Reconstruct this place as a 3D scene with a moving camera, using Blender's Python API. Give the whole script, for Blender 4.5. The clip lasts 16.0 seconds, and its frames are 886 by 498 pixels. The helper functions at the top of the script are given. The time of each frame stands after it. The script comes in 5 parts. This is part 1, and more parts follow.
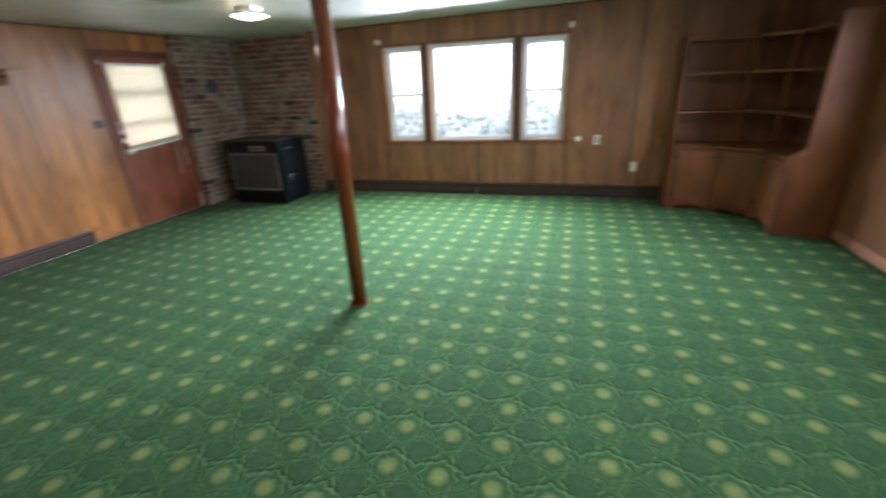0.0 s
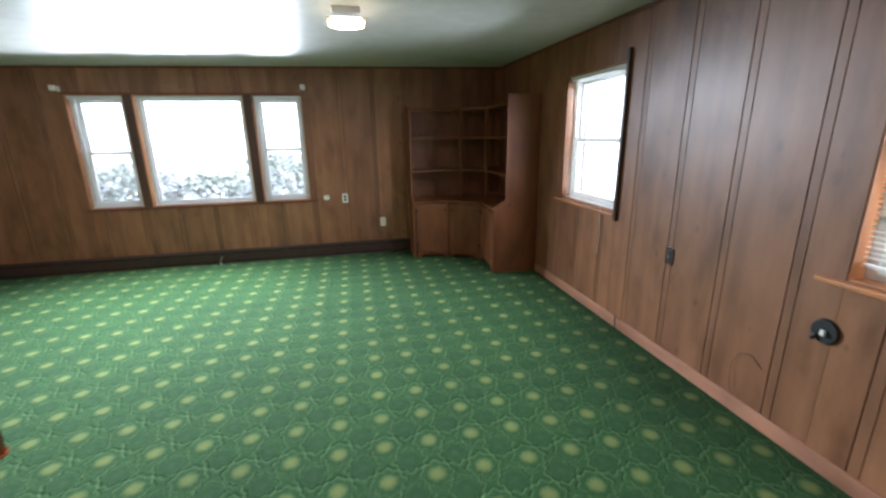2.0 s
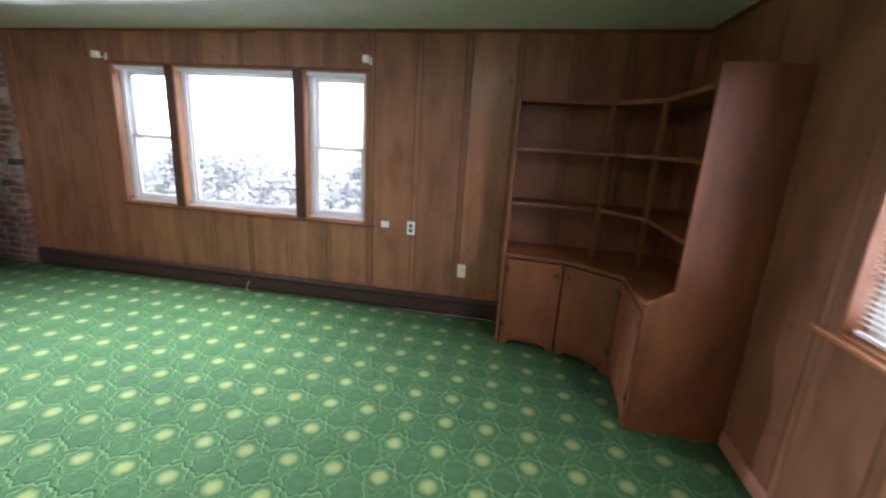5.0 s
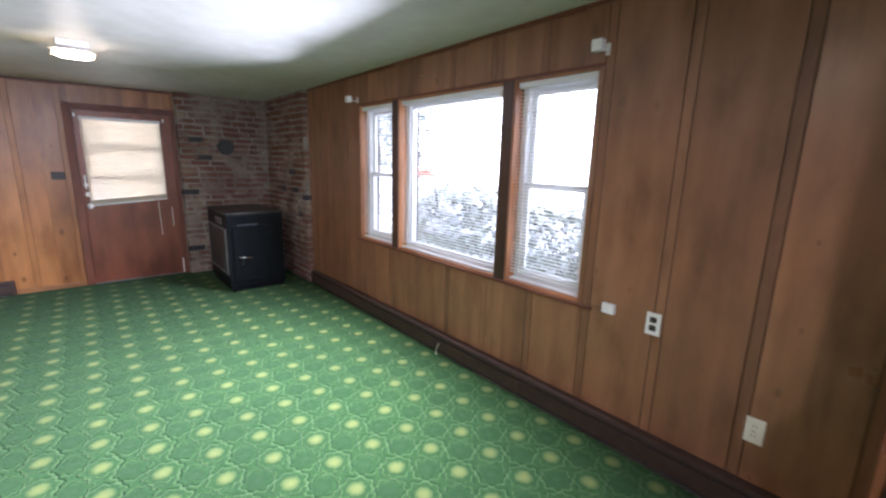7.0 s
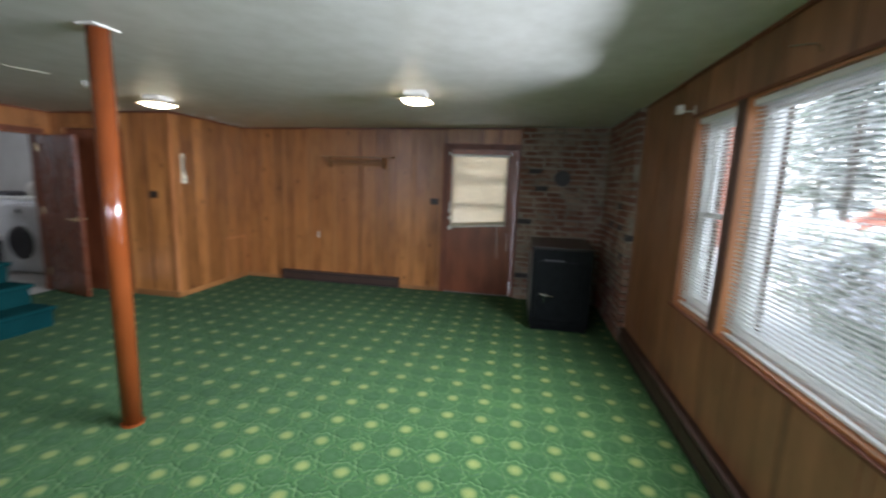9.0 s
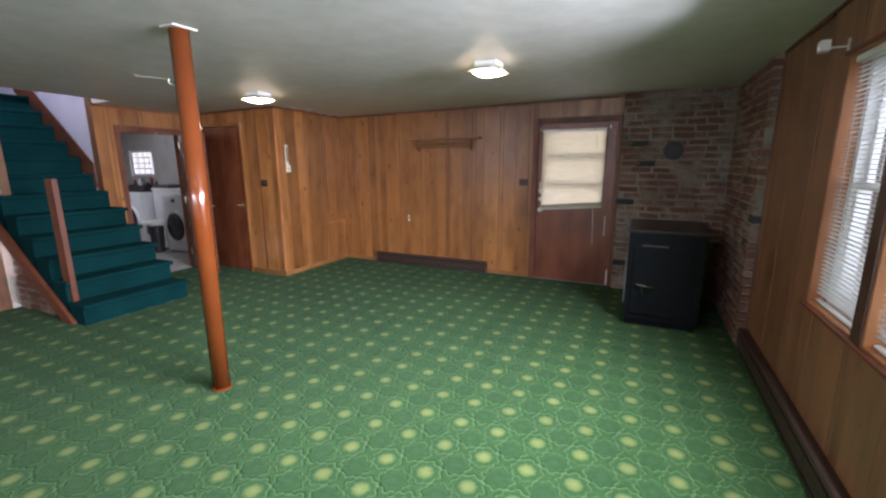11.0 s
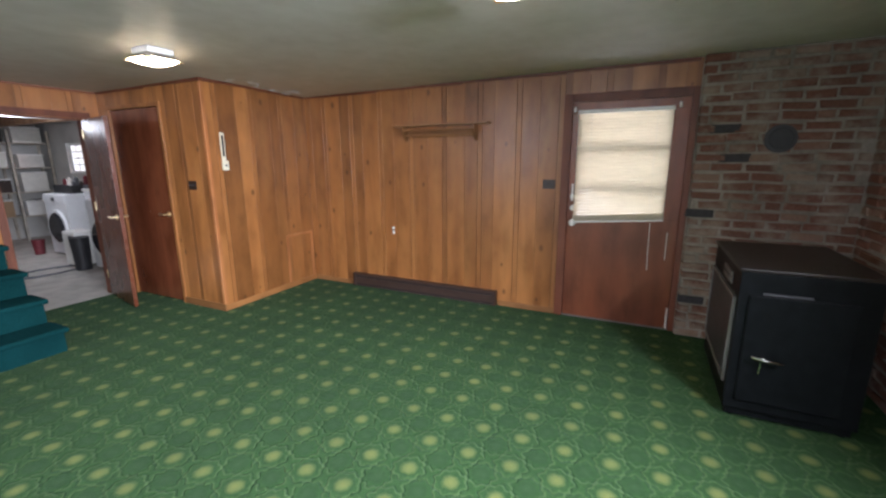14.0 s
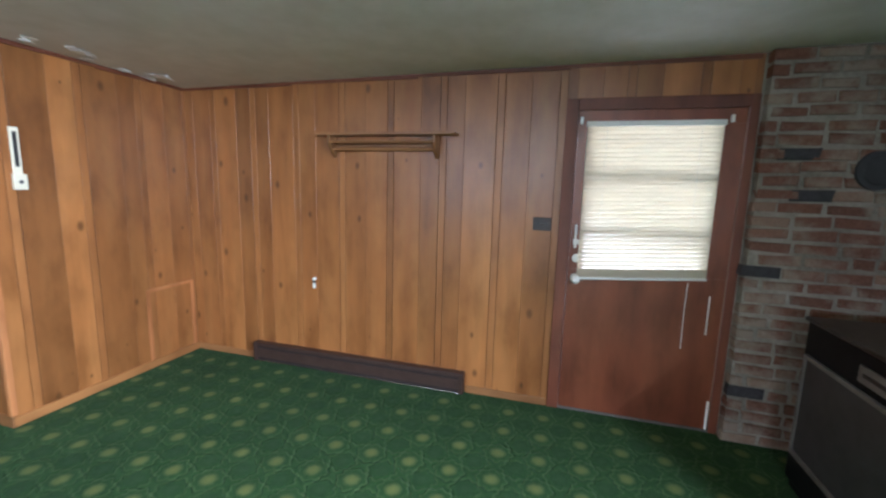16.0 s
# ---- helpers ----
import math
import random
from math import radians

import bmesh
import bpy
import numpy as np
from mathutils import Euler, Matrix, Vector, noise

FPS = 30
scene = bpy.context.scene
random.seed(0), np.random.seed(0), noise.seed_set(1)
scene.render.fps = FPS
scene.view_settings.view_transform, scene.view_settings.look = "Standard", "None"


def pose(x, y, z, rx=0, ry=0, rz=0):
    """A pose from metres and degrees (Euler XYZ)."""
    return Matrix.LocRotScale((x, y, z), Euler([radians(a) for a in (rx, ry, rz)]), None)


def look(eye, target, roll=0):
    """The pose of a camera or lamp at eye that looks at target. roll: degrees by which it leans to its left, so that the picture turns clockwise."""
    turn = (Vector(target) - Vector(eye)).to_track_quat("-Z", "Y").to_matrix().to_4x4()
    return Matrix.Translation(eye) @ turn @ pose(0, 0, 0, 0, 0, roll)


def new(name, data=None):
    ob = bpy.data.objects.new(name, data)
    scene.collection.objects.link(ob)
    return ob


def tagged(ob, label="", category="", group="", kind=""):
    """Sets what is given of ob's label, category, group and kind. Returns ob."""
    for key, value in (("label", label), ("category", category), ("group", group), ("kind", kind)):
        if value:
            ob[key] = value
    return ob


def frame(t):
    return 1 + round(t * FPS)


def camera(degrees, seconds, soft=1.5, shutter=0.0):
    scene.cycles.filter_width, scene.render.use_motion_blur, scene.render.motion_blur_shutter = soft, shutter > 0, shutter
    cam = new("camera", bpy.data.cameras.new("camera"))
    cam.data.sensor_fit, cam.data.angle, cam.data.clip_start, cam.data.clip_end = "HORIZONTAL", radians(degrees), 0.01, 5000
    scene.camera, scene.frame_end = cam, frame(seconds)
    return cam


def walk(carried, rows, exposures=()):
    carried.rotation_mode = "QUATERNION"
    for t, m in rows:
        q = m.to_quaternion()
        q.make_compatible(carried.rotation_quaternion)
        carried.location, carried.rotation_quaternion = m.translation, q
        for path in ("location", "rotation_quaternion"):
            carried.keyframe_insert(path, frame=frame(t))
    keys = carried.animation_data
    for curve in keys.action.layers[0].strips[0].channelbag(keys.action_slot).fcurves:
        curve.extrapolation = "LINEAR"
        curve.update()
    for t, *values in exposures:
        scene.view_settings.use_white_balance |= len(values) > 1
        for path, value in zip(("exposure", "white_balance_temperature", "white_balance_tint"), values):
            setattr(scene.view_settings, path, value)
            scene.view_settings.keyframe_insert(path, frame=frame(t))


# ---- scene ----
cam = camera(93.6, 16.0, soft=2.4, shutter=0.5)
PATH = [
    (0, (-0.153, 0.025, 1.49), (-0.719, 1.796, 0.752), -2.8),
    (0.5, (-0.082, -0.004, 1.49), (-0.087, 1.874, 0.803), -1.5),
    (1, (-0.016, 0.048, 1.49), (0.347, 1.926, 0.903), 0.1),
    (1.5, (0.096, 0.126, 1.49), (0.514, 1.987, 0.888), -0.1),
    (2, (0.237, 0.305, 1.494), (0.638, 2.193, 0.967), -1.0),
    (2.5, (0.394, 0.613, 1.502), (0.797, 2.512, 1.017), -0.9),
    (3, (0.638, 0.992, 1.471), (0.941, 2.901, 0.96), 1.2),
    (5.5, (1.025, 2.694, 1.495), (0.491, 4.557, 1.0), 2.8),
    (6, (1.05, 3.047, 1.516), (0.208, 4.799, 1.046), 2.2),
    (6.5, (1.032, 3.398, 1.514), (-0.282, 4.857, 1.134), 2.3),
    (7, (0.905, 3.712, 1.496), (-0.573, 4.995, 1.085), 1.5),
    (7.5, (0.773, 4.006, 1.501), (-0.893, 5.056, 1.149), 1.6),
    (8, (0.635, 4.293, 1.511), (-1.265, 4.806, 1.158), 2.8),
    (8.5, (0.473, 4.51, 1.524), (-1.49, 4.685, 1.183), 1.0),
    (9, (0.352, 4.672, 1.512), (-1.592, 4.325, 1.193), 2.1),
    (9.5, (0.223, 4.797, 1.497), (-1.613, 4.08, 1.154), 1.2),
    (12, (-0.202, 4.928, 1.473), (-1.958, 4.057, 1.077), 0.2),
    (12.5, (-0.495, 4.829, 1.494), (-2.254, 3.953, 1.122), 1.5),
    (13, (-0.755, 4.646, 1.486), (-2.55, 3.838, 1.136), -1.1),
    (13.5, (-1.013, 4.466, 1.478), (-2.817, 3.683, 1.112), -1.1),
    (14, (-1.302, 4.32, 1.473), (-3.066, 3.478, 1.051), -0.3),
    (14.5, (-1.576, 4.163, 1.514), (-3.345, 3.296, 1.172), -0.7),
    (15, (-1.905, 4.057, 1.501), (-3.71, 3.233, 1.249), 1.9),
    (15.5, (-2.211, 3.868, 1.501), (-4.079, 3.226, 1.185), 1.0),
    (16, (-2.456, 3.67, 1.47), (-4.356, 3.122, 1.169), 1.6),
]
EXPOSURES = [(0.0, 4.15, 5800, 11), (1.5, 4.02, 5750, 11), (3.2, 4.0, 5750, 11), (5.5, 4.28, 5750, 26), (7.2, 4.02, 5700, 25), (8.3, 3.3, 6000, 12), (9.6, 3.32, 6000, 16), (12.0, 3.72, 6050, 21), (14.5, 3.95, 6000, 16), (15.5, 4.15, 5550, 12), (16.0, 4.05, 5400, 12)]
walk(cam, [(t, look(eye, target, roll)) for t, eye, target, roll in PATH], EXPOSURES)

# ---- world, sun ----
world = bpy.data.worlds.new("world")
scene.world = world
world.use_nodes = True
wn, wl = world.node_tree.nodes, world.node_tree.links
sky = wn.new("ShaderNodeTexSky")
sky.sky_type = "NISHITA"
sky.sun_disc = False
sky.sun_elevation = radians(32)
sky.sun_rotation = radians(150)
sky.dust_density = 1.0
hsv = wn.new("ShaderNodeHueSaturation")
hsv.inputs["Saturation"].default_value = 0.2
wl.new(sky.outputs[0], hsv.inputs["Color"])
wl.new(hsv.outputs[0], wn["Background"].inputs[0])
wn["Background"].inputs[1].default_value = 0.095
sun = new("sun", bpy.data.lights.new("sun", "SUN"))
sun.data.energy, sun.data.angle, sun.data.color = 0.55, radians(25), (1.0, 0.97, 0.93)
sun.matrix_world = look((0, -30, 25), (0, 0, 0))
LAMP_GLOW = 3.1
SKY_STRIP = 6.0   # watts for each square metre of window

# ---- the plan, in metres ----
XE, XW, YN, YS = 2.2, -5.225, 5.772, -1.0      # east, west, window wall, south
XC, YC, YD = -3.925, 0.665, -1.0               # closet east face, closet north face, laundry doorway wall
XS0, XS1 = -2.78, -1.80                        # stair, west and east side


def zc(x, y):
    """The old ceiling is not quite level."""
    return 2.245 + 0.012 * (x + 1.6) + 0.011 * (y - 2.5)


# ---- materials ----
def material(name, rough=0.6, metal=0.0, spec=0.5):
    m = bpy.data.materials.new(name)
    m.use_nodes = True
    b = m.node_tree.nodes["Principled BSDF"]
    b.inputs["Roughness"].default_value = rough
    b.inputs["Metallic"].default_value = metal
    b.inputs["Specular IOR Level"].default_value = spec
    return m, m.node_tree.nodes, m.node_tree.links, b


def mapped(n, l, scale, seed=False, kind="Object"):
    tc = n.new("ShaderNodeTexCoord")
    mp = n.new("ShaderNodeMapping")
    mp.inputs["Scale"].default_value = scale
    l.new(tc.outputs[kind], mp.inputs["Vector"])
    if seed:
        oi = n.new("ShaderNodeObjectInfo")
        mul = n.new("ShaderNodeMath")
        mul.operation = "MULTIPLY"
        mul.inputs[1].default_value = 37.0
        l.new(oi.outputs["Random"], mul.inputs[0])
        cb = n.new("ShaderNodeCombineXYZ")
        for k in range(3):
            l.new(mul.outputs[0], cb.inputs[k])
        l.new(cb.outputs[0], mp.inputs["Location"])
    return mp.outputs[0]


def noise_tex(n, l, vec, scale, detail=4.0, rough=0.55, dist=0.0):
    t = n.new("ShaderNodeTexNoise")
    t.inputs["Scale"].default_value = scale
    t.inputs["Detail"].default_value = detail
    t.inputs["Roughness"].default_value = rough
    t.inputs["Distortion"].default_value = dist
    l.new(vec, t.inputs["Vector"])
    return t.outputs["Fac"]


def ramp(n, l, fac, *stops):
    r = n.new("ShaderNodeValToRGB")
    e = r.color_ramp.elements
    while len(e) < len(stops):
        e.new(0.5)
    for k, (p, c) in zip(e, stops):
        k.position, k.color = p, (*c, 1)
    l.new(fac, r.inputs[0])
    return r.outputs[0]


def mix(n, l, fac, a, b, how="MIX"):
    m = n.new("ShaderNodeMix")
    m.data_type, m.blend_type = "RGBA", how
    for sock, v in ((m.inputs[0], fac), (m.inputs[6], a), (m.inputs[7], b)):
        if isinstance(v, (int, float)):
            sock.default_value = v
        elif isinstance(v, tuple):
            sock.default_value = (*v, 1)
        else:
            l.new(v, sock)
    return m.outputs[2]


def calc(n, l, op, a, b=0.0, c=0.0):
    m = n.new("ShaderNodeMath")
    m.operation = op
    for sock, v in zip(m.inputs, (a, b, c)):
        if isinstance(v, (int, float)):
            sock.default_value = v
        else:
            l.new(v, sock)
    return m.outputs[0]


def bump(n, l, b, height, strength=0.3, dist=0.01):
    k = n.new("ShaderNodeBump")
    k.inputs["Strength"].default_value = strength
    k.inputs["Distance"].default_value = dist
    l.new(height, k.inputs["Height"])
    l.new(k.outputs[0], b.inputs["Normal"])


def plain(name, color, rough=0.6, metal=0.0, vary=0.12, scale=9.0, grain=0.15, spec=0.5):
    """Paint, plastic or metal: one colour with faint blotches, smudged gloss and fine relief."""
    m, n, l, b = material(name, rough, metal, spec)
    v = mapped(n, l, (1, 1, 1), True)
    f = noise_tex(n, l, v, scale, 5)
    dark = tuple(c * (1 - vary) for c in color)
    light = tuple(min(1, c * (1 + vary)) for c in color)
    l.new(ramp(n, l, f, (0.3, dark), (0.7, light)), b.inputs["Base Color"])
    f2 = noise_tex(n, l, v, scale * 3.1, 4)
    l.new(calc(n, l, "MULTIPLY_ADD", f2, 0.25 * rough, rough * 0.87), b.inputs["Roughness"])
    bump(n, l, b, noise_tex(n, l, v, scale * 25, 2), grain, 0.002)
    return m


def wood(name, tones, axis="z", rough=0.3, coat=0.25, knots=0.0, spread=0.5, fine=1.0, streak=0.25):
    """Varnished board with the grain along one axis, each board with its own tint."""
    m, n, l, b = material(name, rough)
    squeeze = {"x": (0.1, 1, 1), "y": (1, 0.1, 1), "z": (1, 1, 0.1)}[axis]
    v = mapped(n, l, tuple(8 * fine * k for k in squeeze), True)
    v2 = mapped(n, l, tuple(90 * fine * k for k in squeeze), True)
    broad = noise_tex(n, l, v, 1.0, 4, 0.5, 0.3)
    thin = noise_tex(n, l, v2, 1.0, 3, 0.6)
    f = calc(n, l, "MULTIPLY_ADD", thin, 0.09, calc(n, l, "MULTIPLY", broad, 0.93))
    col = ramp(n, l, f, (0.22, tones[0]), (0.50, tones[1]), (0.82, tones[2]))
    oi = n.new("ShaderNodeObjectInfo")
    tint = ramp(n, l, oi.outputs["Random"], (0.0, (1 - spread, 1 - spread * 1.05, 1 - spread * 1.1)), (0.45, (0.9, 0.87, 0.85)), (1.0, (1.12, 1.12, 1.1)))
    col = mix(n, l, 1.0, col, tint, "MULTIPLY")
    if knots:
        # round knots on the face of the board, some boards with few
        sp = n.new("ShaderNodeSeparateXYZ")
        l.new(mapped(n, l, (1, 1, 1), True), sp.inputs[0])
        cbn = n.new("ShaderNodeCombineXYZ")
        l.new(calc(n, l, "MULTIPLY", calc(n, l, "ADD", sp.outputs[0], sp.outputs[1]), 4.2), cbn.inputs[0])
        l.new(calc(n, l, "MULTIPLY", sp.outputs[2], 2.6), cbn.inputs[1])
        vo = n.new("ShaderNodeTexVoronoi")
        vo.voronoi_dimensions = "2D"
        vo.inputs["Scale"].default_value = 1.0
        l.new(cbn.outputs[0], vo.inputs["Vector"])
        sc = n.new("ShaderNodeSeparateColor")
        l.new(vo.outputs["Color"], sc.inputs[0])
        size = calc(n, l, "MULTIPLY_ADD", sc.outputs[1], 0.10, 0.04)
        some = calc(n, l, "GREATER_THAN", sc.outputs[0], 0.58)
        away = calc(n, l, "DIVIDE", calc(n, l, "MULTIPLY_ADD", thin, 0.03, vo.outputs["Distance"]), size)
        spot = ramp(n, l, away, (0.45, (1, 1, 1)), (1.0, (0, 0, 0)))
        halo = ramp(n, l, away, (0.8, (0.45, 0.45, 0.45)), (1.0, (0, 0, 0)))
        col = mix(n, l, calc(n, l, "MULTIPLY", calc(n, l, "MAXIMUM", spot, halo), calc(n, l, "MULTIPLY", some, knots)), col, tuple(c * 0.38 for c in tones[0]))
    # dark streaks and handling stains at the scale of a hand
    st = noise_tex(n, l, mapped(n, l, tuple(5 * k for k in squeeze), True), 1.0, 4, 0.65, 0.1)
    col = mix(n, l, calc(n, l, "MULTIPLY", ramp(n, l, st, (0.55, (0, 0, 0)), (0.75, (1, 1, 1))), streak), col, tuple(c * 0.45 for c in tones[0]))
    # slow mottling across the face
    blotch = noise_tex(n, l, mapped(n, l, tuple(6 * k ** 0.35 for k in squeeze), True), 1.0, 4, 0.55)
    col = mix(n, l, 1.0, col, ramp(n, l, blotch, (0.3, (0.70, 0.66, 0.62)), (0.5, (1.0, 1.0, 1.0)), (0.7, (1.18, 1.16, 1.12))), "MULTIPLY")
    l.new(col, b.inputs["Base Color"])
    smudge = noise_tex(n, l, mapped(n, l, (3, 3, 3), True), 1.0, 4)
    l.new(calc(n, l, "MULTIPLY_ADD", smudge, 0.22, rough - 0.1), b.inputs["Roughness"])
    b.inputs["Coat Weight"].default_value = coat
    b.inputs["Coat Roughness"].default_value = max(0.08, rough)
    bump(n, l, b, f, 0.18, 0.003)
    return m


def carpet_material():
    m, n, l, b = material("patterned_carpet", 0.95, 0.0, 0.08)
    geo = n.new("ShaderNodeNewGeometry")
    sep = n.new("ShaderNodeSeparateXYZ")
    wob = n.new("ShaderNodeTexNoise")
    wob.inputs["Scale"].default_value = 36.0
    wob.inputs["Detail"].default_value = 2.0
    off = n.new("ShaderNodeVectorMath")
    off.operation = "MULTIPLY_ADD"
    l.new(geo.outputs["Position"], wob.inputs["Vector"])
    l.new(wob.outputs["Color"], off.inputs[0])
    off.inputs[1].default_value = (0.018, 0.018, 0)
    l.new(geo.outputs["Position"], off.inputs[2])
    l.new(off.outputs[0], sep.inputs[0])

    def cell(axis, start, shift):
        u = calc(n, l, "MULTIPLY_ADD", sep.outputs[axis], 1 / 0.2225, -(start + 0.009) / 0.2225 + 0.5 + shift)
        return calc(n, l, "ABSOLUTE", calc(n, l, "SUBTRACT", calc(n, l, "FRACT", u), 0.5))

    def rosette(shift):
        """Distances for an eight-lobed outline and for the octagon inside it."""
        u, v = cell(0, 0.075, shift), cell(1, 1.625, shift)
        square = calc(n, l, "MAXIMUM", u, v)
        diamond = calc(n, l, "MULTIPLY", calc(n, l, "ADD", u, v), 0.7071)
        r = calc(n, l, "SQRT", calc(n, l, "ADD", calc(n, l, "MULTIPLY", u, u), calc(n, l, "MULTIPLY", v, v)))
        lobes = calc(n, l, "COSINE", calc(n, l, "MULTIPLY", calc(n, l, "ARCTAN2", v, u), 8.0))
        return calc(n, l, "MULTIPLY_ADD", lobes, -0.036, r), calc(n, l, "MAXIMUM", square, diamond)

    sun_star, sun_oct = rosette(0.0)
    dark_star, dark_oct = rosette(0.5)
    pile = noise_tex(n, l, geo.outputs["Position"], 160, 3, 0.7)
    tuft = noise_tex(n, l, geo.outputs["Position"], 42, 3, 0.6)
    wear = noise_tex(n, l, geo.outputs["Position"], 1.1, 5, 0.6)
    col = ramp(n, l, pile, (0.25, (0.0105, 0.0350, 0.0090)), (0.75, (0.0280, 0.0690, 0.0180)))
    col = mix(n, l, 1.0, col, ramp(n, l, tuft, (0.3, (0.80, 0.82, 0.80)), (0.7, (1.2, 1.18, 1.15))), "MULTIPLY")

    def band(d, at, half):
        return calc(n, l, "SUBTRACT", 1.0, calc(n, l, "SMOOTH_MIN", calc(n, l, "DIVIDE", calc(n, l, "ABSOLUTE", calc(n, l, "SUBTRACT", d, at)), half), 1.0, 0.2))

    def inside(d, r, soft):
        return calc(n, l, "MULTIPLY_ADD", d, -1 / soft, r / soft + 0.5)

    def clamp01(f):
        k = n.new("ShaderNodeClamp")
        l.new(f, k.inputs[0])
        return k.outputs[0]

    col = mix(n, l, calc(n, l, "MULTIPLY", clamp01(inside(dark_oct, 0.205, 0.05)), 0.40), col, (0.0130, 0.0330, 0.0118))
    col = mix(n, l, calc(n, l, "MULTIPLY", clamp01(inside(dark_oct, 0.10, 0.14)), 0.30), col, (0.0340, 0.0660, 0.0270))
    # Shade of the embossed outlines, mixed into the pile colour beside each line.
    ditch = clamp01(calc(n, l, "ADD", band(sun_star, 0.372, 0.030), band(dark_star, 0.300, 0.026)))
    col = mix(n, l, calc(n, l, "MULTIPLY", ditch, 0.55), col, (0.0060, 0.0225, 0.0090))
    lines = clamp01(calc(n, l, "ADD", band(sun_star, 0.335, 0.019), band(dark_star, 0.338, 0.019)))
    col = mix(n, l, calc(n, l, "MULTIPLY", lines, 0.62), col, (0.1000, 0.1550, 0.0580))
    rim = clamp01(band(sun_oct, 0.222, 0.035))
    col = mix(n, l, calc(n, l, "MULTIPLY", rim, 0.55), col, (0.0125, 0.0385, 0.0120))
    dot = clamp01(inside(sun_oct, 0.168, 0.10))
    col = mix(n, l, calc(n, l, "MULTIPLY", dot, 0.9), col, (0.0780, 0.1080, 0.0340))
    col = mix(n, l, calc(n, l, "MULTIPLY", clamp01(inside(sun_oct, 0.10, 0.16)), 0.55), col, (0.1520, 0.1560, 0.0420))
    col = mix(n, l, 1.0, col, ramp(n, l, wear, (0.3, (0.80, 0.82, 0.82)), (0.7, (1.14, 1.12, 1.1))), "MULTIPLY")
    l.new(col, b.inputs["Base Color"])
    b.inputs["Sheen Weight"].default_value = 0.06
    b.inputs["Sheen Roughness"].default_value = 0.6
    b.inputs["Sheen Tint"].default_value = (0.6, 0.9, 0.65, 1)
    h = calc(n, l, "MULTIPLY_ADD", ditch, -0.6, calc(n, l, "MULTIPLY_ADD", pile, 0.5, calc(n, l, "MULTIPLY", dot, 0.3)))
    bump(n, l, b, h, 0.9, 0.010)
    return m


def ceiling_material():
    m, n, l, b = material("ceiling_paint", 0.45, 0.0, 0.12)
    geo = n.new("ShaderNodeNewGeometry")
    f = noise_tex(n, l, geo.outputs["Position"], 1.3, 6, 0.6)
    g = noise_tex(n, l, geo.outputs["Position"], 7, 5)
    col = ramp(n, l, f, (0.3, (0.62, 0.60, 0.55)), (0.7, (0.70, 0.68, 0.63)))
    col = mix(n, l, 0.4, col, ramp(n, l, g, (0.35, (0.54, 0.52, 0.46)), (0.65, (0.72, 0.70, 0.66))))
    l.new(col, b.inputs["Base Color"])
    l.new(calc(n, l, "MULTIPLY_ADD", g, 0.14, 0.38), b.inputs["Roughness"])
    bump(n, l, b, f, 0.14, 0.04)
    return m


def brick_material(name="old_brick", white=0.6):
    m, n, l, b = material(name, 0.9, 0.0, 0.2)
    oi = n.new("ShaderNodeObjectInfo")
    tone = ramp(n, l, oi.outputs["Random"], (0.0, (0.062, 0.030, 0.021)), (0.3, (0.130, 0.053, 0.033)), (0.55, (0.100, 0.046, 0.032)), (0.8, (0.155, 0.078, 0.049)), (1.0, (0.25, 0.19, 0.14)))
    v = mapped(n, l, (1, 1, 1), True)
    g = noise_tex(n, l, v, 60, 4, 0.7)
    col = mix(n, l, 0.35, tone, ramp(n, l, g, (0.3, (0.12, 0.05, 0.035)), (0.7, (0.36, 0.19, 0.13))))
    smear = noise_tex(n, l, mapped(n, l, (1, 1, 1), False, "Object"), 11, 5, 0.65)
    geo = n.new("ShaderNodeNewGeometry")
    wash = noise_tex(n, l, geo.outputs["Position"], 3.2, 5, 0.65)
    k = ramp(n, l, calc(n, l, "MULTIPLY_ADD", smear, 0.30, calc(n, l, "MULTIPLY", wash, 0.85)), (0.55, (0, 0, 0)), (0.69, (1, 1, 1)))
    col = mix(n, l, calc(n, l, "MULTIPLY", k, white), col, (0.33, 0.295, 0.235))
    l.new(col, b.inputs["Base Color"])
    bump(n, l, b, g, 0.5, 0.006)
    return m


def mortar_material():
    m, n, l, b = material("rough_mortar", 0.95, 0.0, 0.15)
    geo = n.new("ShaderNodeNewGeometry")
    f = noise_tex(n, l, geo.outputs["Position"], 45, 5, 0.7)
    g = noise_tex(n, l, geo.outputs["Position"], 4, 4)
    col = mix(n, l, 0.5, ramp(n, l, f, (0.3, (0.17, 0.15, 0.12)), (0.7, (0.38, 0.345, 0.285))), ramp(n, l, g, (0.35, (0.10, 0.088, 0.072)), (0.65, (0.36, 0.33, 0.285))))
    l.new(col, b.inputs["Base Color"])
    bump(n, l, b, f, 0.7, 0.012)
    return m


def stair_carpet_material():
    m, n, l, b = material("teal_stair_carpet", 1.0, 0.0, 0.03)
    geo = n.new("ShaderNodeNewGeometry")
    f = noise_tex(n, l, geo.outputs["Position"], 140, 3, 0.7)
    g = noise_tex(n, l, geo.outputs["Position"], 3, 4)
    col = mix(n, l, 1.0, ramp(n, l, f, (0.3, (0.003, 0.023, 0.025)), (0.7, (0.006, 0.042, 0.044))), ramp(n, l, g, (0.3, (0.8, 0.8, 0.8)), (0.7, (1.15, 1.15, 1.15))), "MULTIPLY")
    l.new(col, b.inputs["Base Color"])
    b.inputs["Sheen Weight"].default_value = 0.0
    bump(n, l, b, f, 0.5, 0.006)
    return m


